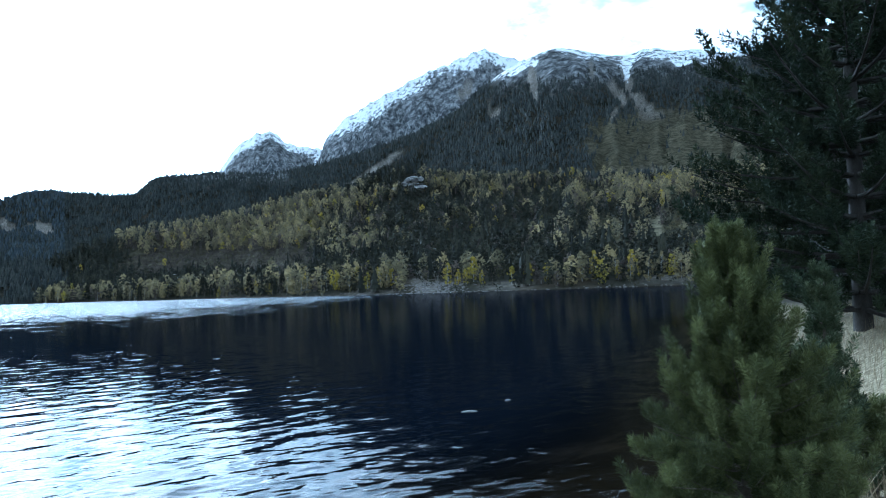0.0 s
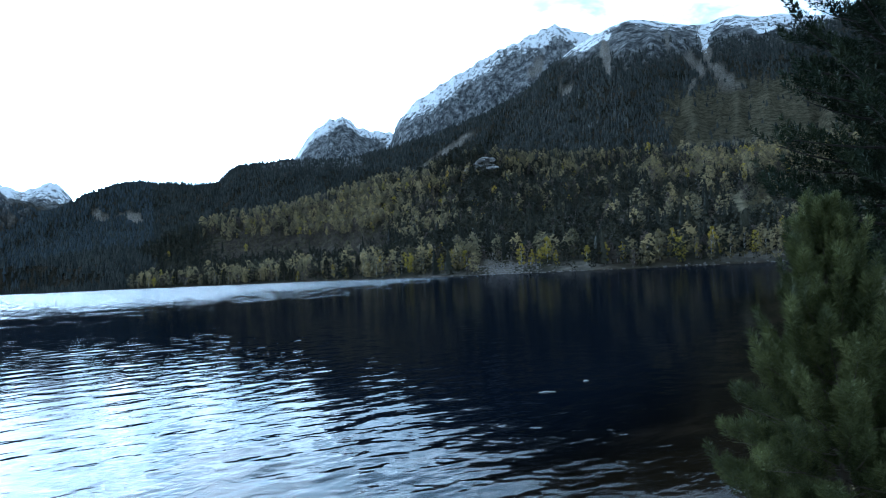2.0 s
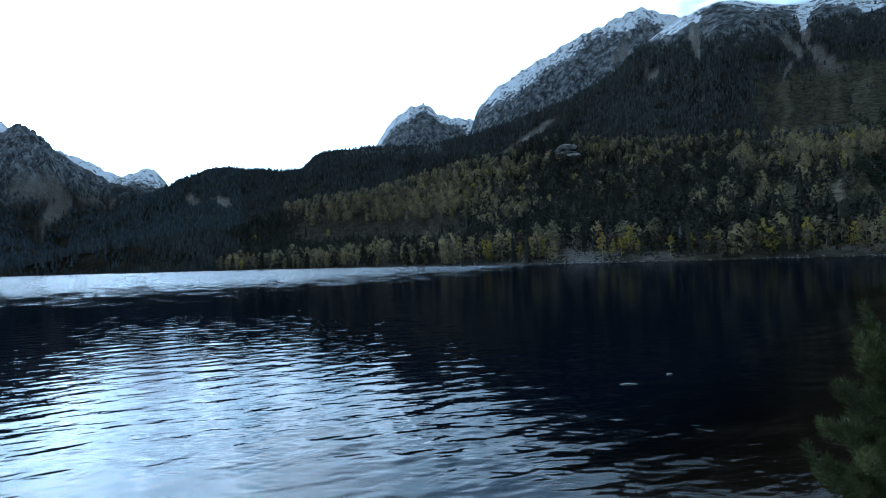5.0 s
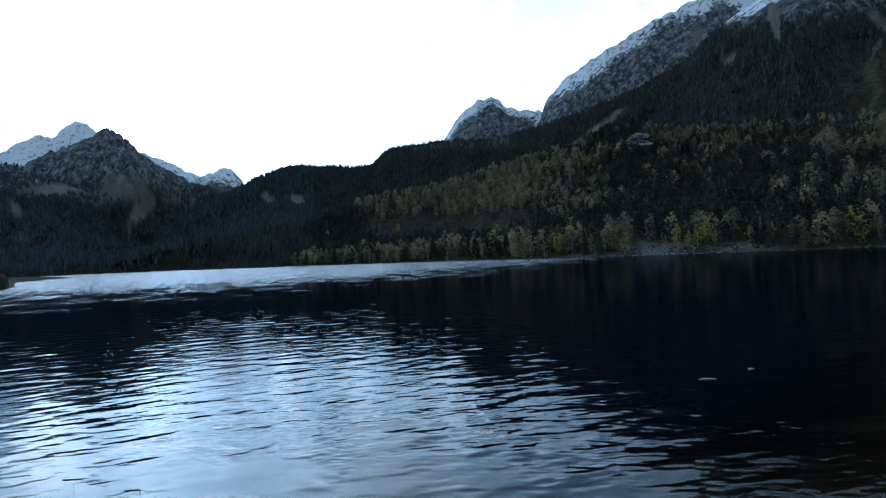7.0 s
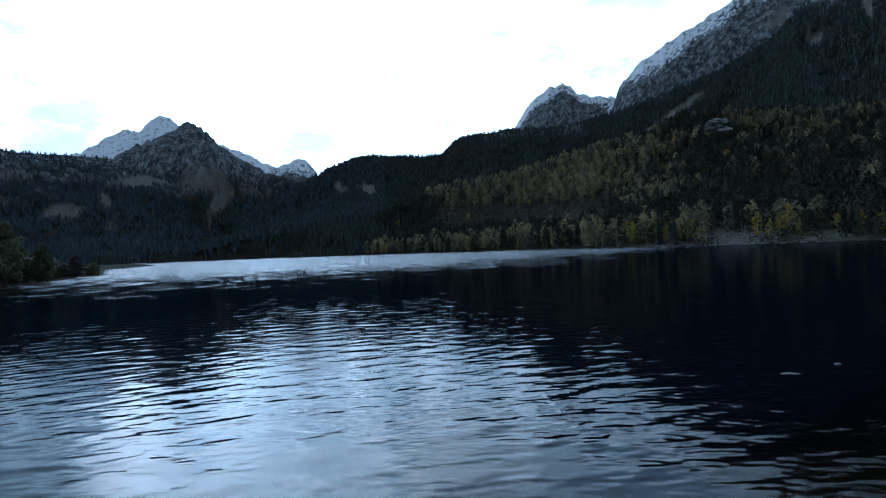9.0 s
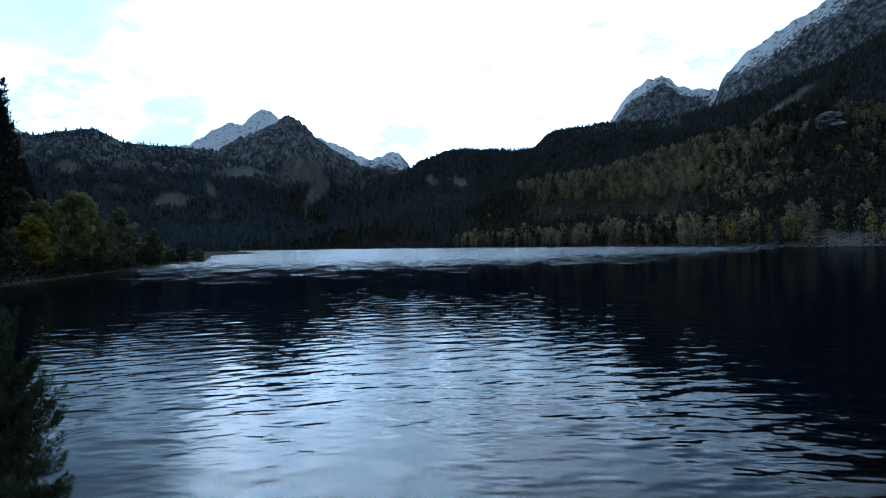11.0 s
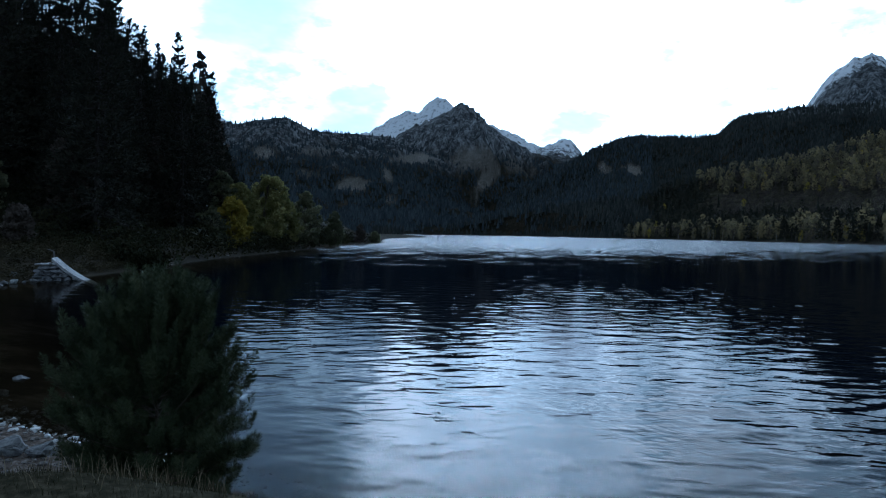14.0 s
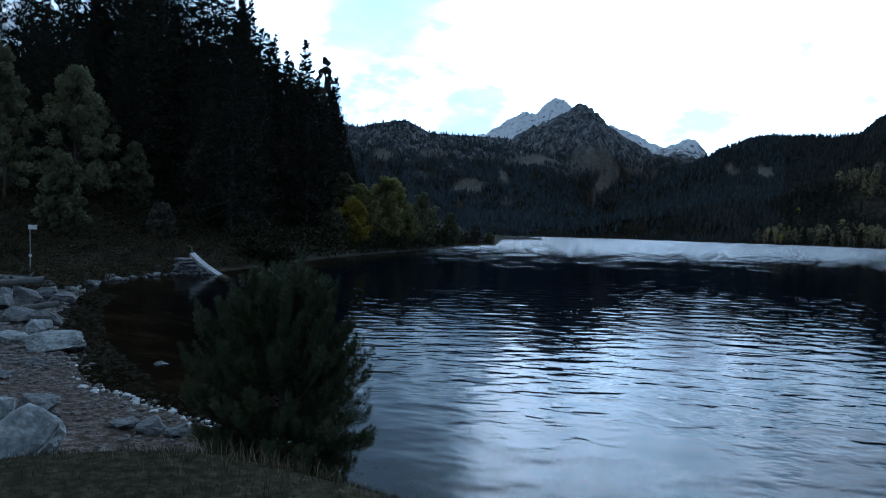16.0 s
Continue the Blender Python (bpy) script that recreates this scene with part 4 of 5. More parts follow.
def scatter(name, protos, mat, places, sizes, rng, label, category, thin=1.0):
    """Many small far plants in one mesh."""
    verts, faces, tones, n = [], [], [], 0
    pick = rng.integers(0, len(protos), len(places))
    for k, (pv, pf) in enumerate(protos):
        sel = np.where(pick == k)[0]
        if not len(sel):
            continue
        a = rng.random(len(sel)) * 6.283
        ca, sa = np.cos(a)[:, None], np.sin(a)[:, None]
        h = sizes[sel][:, None]
        w = h * rng.uniform(0.8, 1.25, (len(sel), 1)) * thin
        x = (pv[:, 0] * ca - pv[:, 1] * sa) * w + places[sel, 0:1]
        y = (pv[:, 0] * sa + pv[:, 1] * ca) * w + places[sel, 1:2]
        z = pv[:, 2] * h + places[sel, 2:3]
        verts.append(np.stack([x, y, z], 2).reshape(-1, 3))
        faces.append((pf[None] + (np.arange(len(sel)) * len(pv))[:, None, None] + n).reshape(-1, 3))
        tones.append(np.repeat(rng.random(len(sel)), len(pv)))
        n += len(sel) * len(pv)
    ob = new(name, fast_mesh(name, np.concatenate(verts), np.concatenate(faces), mat, np.concatenate(tones)))
    return tagged(ob, label, category, kind="stuff")


def sample(rng, count, bearings, distances):
    az = rng.uniform(*bearings, count)
    r = np.sqrt(rng.uniform(distances[0] ** 2, distances[1] ** 2, count))
    x, y = -np.sin(np.radians(az)) * r, np.cos(np.radians(az)) * r
    got = land(x, y)
    m, el = masks(*got)
    return x, y, got[0], got[1], r, az, el, m, got[4], got[5], got[6]


SPIRES_NEAR = [spire_proto(k, 6, 7, 0.16) for k in range(6)]
SPIRES_FAR = [spire_proto(20 + k, 3, 5, 0.24) for k in range(5)]
LEAFY = [leafy_proto(40 + k, 90, 0.25, 0.085) for k in range(6)]
PINEY = [leafy_proto(80 + k, 90, 0.27, 0.095) for k in range(5)]
THICKET = [leafy_proto(160 + k, 96, 0.5, 0.075) for k in range(5)]
BUSHY = [leafy_proto(60 + k, 40, 0.5, 0.13) for k in range(5)]


def build_woods():
    rng = np.random.default_rng(7)
    # the wooded hill across the water
    x, y, z, s, r, az, el, m, layer, n1, n2 = sample(rng, 19000, (-42, 40), (215, 830))
    u = rng.random(len(x))
    ok = (s > 4) & (layer == "wooded_hill") & (rng.random(len(x)) > m["scree"] * 1.3)
    aspen = np.full(len(x), 0.06)
    aspen = np.maximum(aspen, 0.42 * smooth(640, 740, r) * smooth(4, 1, az))
    aspen = np.maximum(aspen, 0.9 * smooth(8, 11, az) * smooth(26, 23, az) * smooth(2.6, 3.4, el))
    aspen = np.maximum(aspen, 0.5 * smooth(3, 7, az) * smooth(14, 9, az) * smooth(2.0, 3.4, el))
    aspen = np.maximum(aspen, 0.9 * smooth(-9.5, -11.5, az) * smooth(4.6, 6.2, el))
    aspen = np.maximum(aspen, 0.62 * smooth(50, 15, s))
    core = smooth(-10, -8, az) * smooth(7, 3, az) * smooth(7.0, 6.0, el) * smooth(0.6, 1.6, el)
    aspen = aspen + (n1 - 0.5) * 0.9 + (n2 - 0.5) * 1.3
    ok &= ~((az > -4.2) & (az < 3.0) & (s < 20))
    heath = smooth(9, 11, az) * smooth(26, 23, az) * smooth(0.9, 1.3, el) * smooth(3.6, 3.0, el)
    meadow = smooth(-10.5, -13, az) * smooth(1.0, 2.0, el) * smooth(6.4, 5.2, el) * 0.62
    ok &= rng.random(len(x)) > heath * 0.96 + meadow
    leafy = ok & (u < aspen)
    dark = ok & ~leafy
    P = np.stack([x, y, z - 0.2], 1)
    tone = rng.random(len(x))
    spire = dark & (rng.random(len(x)) < 0.25)
    pines = dark & ~spire
    scatter("pine_wood", PINEY, M_CONIFER, P[pines], rng.uniform(6, 12, pines.sum()), rng, "dark rounded pine wood on the slope across the lake", "wood")
    scatter("conifer_wood", SPIRES_NEAR, M_CONIFER, P[spire], rng.uniform(7, 14, spire.sum()), rng, "dark green conifer wood covering the slope across the lake", "wood")
    gold = leafy & (tone < 0.07)
    grey = leafy & (tone > 0.66 - 0.4 * core)
    green = leafy & ~gold & ~grey
    scatter("aspen_wood", LEAFY, M_ASPEN, P[green], rng.uniform(7, 13, green.sum()), rng, "olive and yellow-green autumn broadleaf wood on the slope", "wood")
    scatter("golden_wood", LEAFY, M_YELLOW, P[gold], rng.uniform(5, 10, gold.sum()), rng, "scattered golden yellow autumn trees on the slope", "wood")
    scatter("leafless_wood", LEAFY, M_BARE, P[grey], rng.uniform(5, 10, grey.sum()), rng, "grey leafless broadleaf trees on the slope", "wood")
    # heath and scrub on the hill
    x, y, z, s, r, az, el, m, layer, n1, n2 = sample(rng, 9000, (-40, 38), (225, 830))
    ok = (s > 2) & (layer == "wooded_hill") & (rng.random(len(x)) > m["scree"]) & (rng.random(len(x)) > m["pasture"])
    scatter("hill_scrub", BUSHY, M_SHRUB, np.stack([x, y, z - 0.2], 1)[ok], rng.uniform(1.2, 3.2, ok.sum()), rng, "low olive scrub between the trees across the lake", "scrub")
    # brown heath on the low shoulder
    x, y, z, s, r, az, el, m, layer, n1, n2 = sample(rng, 16000, (7, 28), (330, 760))
    ok = (s > 4) & (layer == "wooded_hill") & (rng.random(len(x)) < smooth(8, 11, az) * smooth(27, 23, az) * smooth(0.6, 1.1, el) * smooth(3.9, 3.2, el) * (0.35 + n2))
    scatter("brown_heath", BUSHY, M_BARE, np.stack([x, y, z - 0.3], 1)[ok], rng.uniform(1.2, 3.6, ok.sum()), rng, "brown and grey autumn heath on the low shoulder", "heath")
    # rough pasture on the upper slope
    x, y, z, s, r, az, el, m, layer, n1, n2 = sample(rng, 9000, (-30, -10), (640, 1300))
    ok = (layer == "main_ridge") & (el > 7) & (el < 13.5) & (rng.random(len(x)) < n2 * 1.3 - 0.35)
    scatter("pasture_scrub", BUSHY, M_MEADOW, np.stack([x, y, z - 0.2], 1)[ok], rng.uniform(1.0, 3.0, ok.sum()), rng, "olive scrub on the steep brown pasture", "scrub")
    # upper slopes and ranges
    x, y, z, s, r, az, el, m, layer, n1, n2 = sample(rng, 66000, (-40, 50), (640, 1530))
    bare = np.maximum(np.maximum(m["snow"] * 1.3, m["rock"] * 0.95), m["scree"] * 1.6)
    ok = (layer == "main_ridge") & (rng.random(len(x)) > bare) & (rng.random(len(x)) > 0.97 * smooth(-11.0, -12.5, az + (n2 - 0.5) * 5) * smooth(7.5, 8, el) * smooth(12.9, 12.0, el + (n1 - 0.5) * 3))
    ok &= (el < 16.2 + (n2 - 0.5) * 2) | (az > -3)
    ok |= (layer == "wooded_hill") & (r > 800)
    scatter("ridge_wood", SPIRES_FAR, M_RIDGE, np.stack([x, y, z - 0.3], 1)[ok], rng.uniform(5, 10, ok.sum()), rng, "dark conifer forest on the upper mountain slope", "wood")
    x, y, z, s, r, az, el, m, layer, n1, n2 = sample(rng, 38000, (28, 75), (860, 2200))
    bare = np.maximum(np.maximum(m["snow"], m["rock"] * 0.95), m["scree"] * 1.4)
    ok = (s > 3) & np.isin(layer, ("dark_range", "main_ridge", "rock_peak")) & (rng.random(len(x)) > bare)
    scatter("range_wood", SPIRES_FAR, M_HAZED_FAR, np.stack([x, y, z - 0.3], 1)[ok], rng.uniform(6, 12, ok.sum()), rng, "dark conifer forest on the far range", "wood")
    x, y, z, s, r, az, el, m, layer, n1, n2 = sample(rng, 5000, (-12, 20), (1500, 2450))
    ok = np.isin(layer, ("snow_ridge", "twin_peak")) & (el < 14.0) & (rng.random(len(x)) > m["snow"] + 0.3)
    scatter("high_wood", SPIRES_FAR, M_HAZED_FAR, np.stack([x, y, z - 0.3], 1)[ok], rng.uniform(8, 13, ok.sum()), rng, "thin conifer forest below the snow line", "wood")


build_woods()


# ---- far shore: single trees along the waterline ----
def build_far_shore():
    rng = np.random.default_rng(21)
    green = [broadleaf("aspen_tree", (0, 0, -500 - k), 10, 2.1, 100 + k, "slim olive-green autumn aspen on the far shore", M_ASPEN, "aspens on the far shore", 34, 26, 0.3, 0.13, 0.08) for k in range(4)]
    gold = [broadleaf("aspen_tree", (0, 0, -500 - k), 9, 1.9, 110 + k, "golden yellow autumn aspen on the far shore", M_YELLOW, "aspens on the far shore", 30, 26, 0.3, 0.12, 0.1) for k in range(3)]
    grey = [broadleaf("bare_tree", (0, 0, -500 - k), 7, 2.0, 120 + k, "grey half-bare shrubby tree on the far shore", M_BARE, "bare trees on the far shore", 26, 22, 0.26, 0.1, 0.05) for k in range(2)]
    dark = [conifer("shore_fir", (0, 0, -500 - k), 12, lambda f: 2.3 * (1 - f) ** 0.85 + 0.1, 130 + k, "dark green fir on the far shore", "fir tree", "firs on the far shore",
                    whorls=15, arms=7, rise=(-15, 30), gap=0.7, shoot=0.8, count=4, needle=0.6, width=0.28, thick=0.16, split=False, mat=M_CONIFER, ragged=0.35) for k in range(3)]
    line = [(-330, 560), (-225, 485), (-118, 385), (-60, 310), (-14, 270), (24, 250), (76, 232), (118, 200)]
    for (ax, ay), (bx, by) in zip(line, line[1:]):
        span = math.hypot(bx - ax, by - ay)
        k = 0.0
        while k < span:
            k += rng.uniform(3.5, 8.5)
            inland = rng.uniform(2.5, 15)
            t = k / span
            px = ax + (bx - ax) * t + (by - ay) / span * -inland * -1 * -1
            py = ay + (by - ay) * t + (bx - ax) / span * inland
            b = math.degrees(math.atan2(-px, py))
            if -3.8 < b < 2.7 or b < -24 or b > 34:
                continue
            u = rng.random()
            pool = gold if u < (0.2 if -8 < b < 9 else 0.1) else grey if u > 0.84 else dark if u > 0.7 else green
            src = pool[rng.integers(0, len(pool))]
            copy_thing(src, Matrix.Translation((px, py, ground_at(px, py) - 0.1)) @ Matrix.Rotation(rng.random() * 6.28, 4, "Z") @ Matrix.Scale(rng.uniform(0.55, 1.1), 4))
    # golden trees that stand out: bearing, distance, size
    for b, d, size in ((8.9, 340, 0.95), (7.4, 328, 0.8), (6.8, 322, 1.0), (5.0, 300, 0.9), (-0.5, 277, 0.95), (-1.1, 274, 0.7), (-1.9, 272, 0.75), (-2.5, 275, 1.15), (-3.3, 270, 0.6), (-8.4, 262, 0.8), (-12.4, 262, 1.15), (-13.9, 258, 0.6),
                       (-15.3, 262, 1.1), (-10.7, 800, 1.7), (-19, 330, 0.9), (12.0, 395, 0.8), (15.5, 430, 0.8), (-22.5, 420, 1.0), (-20.5, 300, 0.8)):
        copy_thing(gold[rng.integers(0, 3)], Matrix.Translation(at_bearing(b, d, -0.2)) @ Matrix.Rotation(rng.random() * 6.28, 4, "Z") @ Matrix.Scale(size, 4))
    for ob in green + gold + grey + dark:
        for o in (*ob.children_recursive, ob):
            bpy.data.objects.remove(o)


build_far_shore()


# ---- near bank: young pines and the tall pines ----
conifer("young_pine", from_first(-22.1, 4.5), 1.86, lambda f: 0.62 * (1 - f) ** 0.85 * min(1, 0.75 + f * 2.0) + 0.05, 3,
        "bushy dark green young mountain pine on the bank", "pine tree", "young pines on the bank", whorls=19, arms=9, rise=(8, 58), gap=0.08, shoot=0.13, count=170, needle=0.052, width=0.0034, candles=9, upright=0.9, ragged=0.3)
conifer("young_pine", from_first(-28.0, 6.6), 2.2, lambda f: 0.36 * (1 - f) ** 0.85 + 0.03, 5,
        "slender young pine with a long leader in dry grass", "pine tree", "young pines on the bank", whorls=13, arms=6, gap=0.12, shoot=0.17, count=80, needle=0.06, width=0.007, ragged=0.4, upright=0.9, mat=M_DIMMED_PINE)
conifer("young_pine", from_first(-30.6, 7.0), 0.8, lambda f: 0.36 * (1 - f) ** 0.7 + 0.04, 6,
        "low bright green pine seedling in dry grass", "pine tree", "young pines on the bank", whorls=7, arms=6, gap=0.1, shoot=0.15, count=80, needle=0.06, width=0.007, ragged=0.4, upright=0.9)
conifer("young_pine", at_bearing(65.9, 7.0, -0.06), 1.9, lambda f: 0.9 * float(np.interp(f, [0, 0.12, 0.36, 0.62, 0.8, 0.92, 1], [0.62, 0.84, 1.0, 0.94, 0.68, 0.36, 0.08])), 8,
        "round bushy dark green young pine at the water's edge", "pine tree", "young pines on the bank", whorls=18, arms=11, rise=(2, 64), gap=0.1, shoot=0.17, count=130, needle=0.06, width=0.0045, clear=0.02, mat=M_DIMMED_PINE, ragged=0.16, candles=18, upright=0.9)
for bearing, away, tall, wide, seed in ((-30.5, 24.0, 19.0, 4.8, 11), (-37.0, 30.0, 19.0, 5.0, 12), (-31.5, 40.0, 20.0, 5.0, 13)):
    conifer("tall_pine", from_first(bearing, away), tall, lambda f: wide * float(np.interp(f, [0, 0.1, 0.38, 0.46, 0.7, 1], [0.7, 0.88, 0.88, 0.54, 0.42, 0.04])), seed,
            "tall dark mountain pine with dense ragged limbs", "pine tree", "tall pines", whorls=32 if seed == 11 else 24, arms=9 if seed == 11 else 7, rise=(4, 50), gap=0.36 if seed == 11 else 0.5, shoot=0.6 if seed == 11 else 0.7,
            count=60 if seed == 11 else 20, needle=0.2 if seed == 11 else 0.28, width=0.034 if seed == 11 else 0.08, upright=0.6, thick=0.28, split=seed == 11, clear=0.03, droop=0.04, mat=M_TALL, bark=M_DARK_BARK, ragged=0.35, spread=(40, 90))


# ---- left shore: the dark forest ----
def build_left_forest():
    rng = np.random.default_rng(33)
    kinds = [conifer("forest_fir", (0, 0, -500 - k), 18, lambda f: (3.3, 2.9, 3.8, 2.7)[k] * (1 - f) ** 1.12 + 0.04, 200 + k, "tall dark fir in the lakeside forest", "fir tree", "lakeside forest firs",
                     whorls=36, arms=8, rise=(-24, 15), gap=0.55, shoot=0.75, count=9, needle=0.42, width=0.085, thick=0.2, split=False, clear=0.06, droop=0.1, mat=M_CONIFER, bark=M_DARK_BARK, ragged=0.6) for k in range(4)]
    spots = [(69.2, 100, 1.5), (68.1, 96, 1.3), (66.1, 104, 1.28), (67.2, 120, 1.45), (65.2, 118, 1.25), (64.1, 112, 1.22), (63.2, 118, 1.0), (62.3, 116, 0.98), (61.5, 112, 0.86), (60.9, 116, 0.66), (61.2, 104, 0.7), (60.2, 112, 0.5), (64.4, 140, 1.2), (71, 90, 1.6), (70, 110, 1.6), (72.5, 84, 1.5), (74, 90, 1.6), (75.2, 80, 1.5), (76.5, 76, 1.45), (77.4, 82, 1.55), (78.2, 90, 1.6), (79.2, 86, 1.45), (79.8, 84, 1.3), (81.6, 80, 1.15), (84.5, 70, 1.0), (86, 90, 1.25), (88, 80, 1.2), (-27.5, 52, 0.9), (-29, 60, 1.0), (-32.5, 50, 1.0), (-34.5, 58, 1.1), (-38, 50, 1.0), (-41, 42, 1.0)]
    tries = 0
    while len(spots) < 190 and tries < 6000:
        tries += 1
        b, d = rng.uniform(62, 97), rng.uniform(58, 185)
        if d < np.interp(b, [60, 62, 66, 70, 76, 82, 97], [92, 80, 64, 54, 50, 52, 50]) + rng.uniform(0, 4):
            continue
        if all((d * radians(b - b2)) ** 2 + (d - d2) ** 2 > 18 for b2, d2, _ in spots):
            spots.append((b, d, rng.uniform(0.7, 1.25) * (0.82 if b > 80.5 else 1.0)))
    for b, d, size in spots:
        copy_thing(kinds[rng.integers(0, 4)], Matrix.Translation(at_bearing(b, d, -0.3)) @ Matrix.Rotation(rng.random() * 6.28, 4, "Z") @ Matrix.Scale(size, 4))
    for ob in kinds:
        for o in (*ob.children_recursive, ob):
            bpy.data.objects.remove(o)


build_left_forest()


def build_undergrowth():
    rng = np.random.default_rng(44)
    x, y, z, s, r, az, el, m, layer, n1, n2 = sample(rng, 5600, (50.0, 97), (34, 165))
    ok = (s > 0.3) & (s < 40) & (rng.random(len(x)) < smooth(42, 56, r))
    # near-black bushes massed here to stand in for the forest's deep shade
    scatter("undergrowth", THICKET, M_SHRUB, np.stack([x, y, z - 0.1], 1)[ok], rng.uniform(0.5, 1.2, ok.sum()) * (1 + smooth(46, 60, r[ok])), rng, "dark undergrowth massed in place of deep shade below the lakeside trees", "undergrowth")


build_undergrowth()


def build_shore_meadow():
    rng = np.random.default_rng(45)
    x, y, z, s, r, az, el, m, layer, n1, n2 = sample(rng, 7600, (66, 97), (27, 60))
    ok = (s > 0.5) & (rng.random(len(x)) < 0.85)
    scatter("rough_meadow", THICKET, M_MEADOW, np.stack([x, y, z - 0.05], 1)[ok], rng.uniform(0.25, 0.6, ok.sum()), rng, "rough brown-green grass on the shore meadow", "grass", 1.6)


build_shore_meadow()
# broadleaf trees at the forest's edge: bearing, distance, height, crown radius, leaves, label
for k, (b, d, h, w, leaves, label) in enumerate((
        (60.7, 80, 5.6, 1.9, M_YELLOW, "small golden yellow autumn tree at the forest edge"), (59.8, 86, 7.4, 2.2, M_OLIVE, "olive-green autumn tree at the lakeside forest edge"),
        (58.4, 92, 9.2, 2.9, M_OLIVE, "tall olive-green autumn tree at the forest edge"), (57.0, 98, 7.2, 2.5, M_OLIVE, "rounded olive-green autumn tree on the shore"),
        (55.2, 106, 8.2, 2.4, M_DULL, "broad dull green tree on the wooded point"), (53.0, 118, 6.0, 1.5, M_DULL, "dull green tree near the tip of the point"),
        (50.9, 150, 4.4, 1.2, M_BARE, "small green tree on the low far point"), (49.8, 165, 2.6, 1.2, M_DULL, "small dull green bush on the low point"),
        (62.6, 78, 3.4, 1.8, M_DULL, "grey-green willow bush by the water"), (68.6, 50, 1.0, 1.6, M_SHRUB, "low dull yellowing willow bush by the water"), (67.0, 50, 1.3, 1.3, M_SHRUB, "low dark green bush by the water"),
        (81.3, 56, 9.4, 2.9, M_DULL, "pale grey-green birch before the dark forest"), (79.6, 60, 7.8, 2.2, M_DULL, "grey-green birch before the dark forest"), (85.6, 52, 9.8, 2.0, M_DULL, "pale green birch at the forest edge"),
        (81.8, 46, 4.6, 1.5, M_DULL, "small grey-green tree behind the beach"), (72.3, 62, 6.8, 1.6, M_BARE, "small pale half-bare tree in the forest edge"), (75.2, 50, 2.6, 0.8, M_BARE, "thin bare bush on the shore meadow"), (66.4, 84, 9, 1.8, M_BARE, "grey bare tree in the forest edge"),
        (63.8, 98, 22, 2.1, M_BARE, "tall thin half-bare tree above the forest edge"), (62.7, 100, 17, 2.2, M_BARE, "thin bare-topped tree above the forest edge"), (61.8, 86, 8.0, 2.0, M_DULL, "dull green slim tree before the dark firs"), (64.2, 86, 10.5, 1.6, M_SHRUB, "dark green slim tree before the firs"), (77.2, 58, 5.2, 1.3, M_DULL, "small grey-green tree behind the meadow"))):
    broadleaf("broadleaf_tree" if h > 3.7 else "bush", at_bearing(b, d, -0.1), h, w, 300 + k, label, leaves, "trees at the forest edge", 150 if h > 3.7 else 70, 90, 0.12 if d < 64 else 0.17, 0.012 * h, 0.1 if h > 3.7 else 0.05, bark=M_BARK, category="tree" if h > 3.7 else "bush", loose=h > 3.7, taper=0.5 if d < 64 else 0.15)


# ---- beach: boulders, pebbles, driftwood ----
def rock_mesh(name, seed, sx, sy, sz, mat, cuts=22, detail=4):
    rng = np.random.default_rng(seed)
    bm = bmesh.new()
    bmesh.ops.create_icosphere(bm, subdivisions=detail, radius=1.0)
    planes = [(Vector(rng.normal(size=3)).normalized(), rng.uniform(0.42, 0.8)) for _ in range(cuts)]
    off = Vector(rng.uniform(-50, 50, 3))
    for v in bm.verts:
        p = v.co.copy()
        for nrm, d in planes:
            over = p.dot(nrm) - d
            if over > 0:
                p -= nrm * over * 0.98
        p += v.co * (noise.noise(v.co * 1.6 + off) * 0.12 + noise.noise(v.co * 5 + off) * 0.05 + noise.noise(v.co * 14 + off) * 0.02)
        v.co = Vector((p.x * sx, p.y * sy, p.z * sz)) * 1.15
    me = bpy.data.meshes.new(name)
    bm.to_mesh(me)
    bm.free()
    me.polygons.foreach_set("use_smooth", np.full(len(me.polygons), False))
    me.materials.append(mat)
    return me


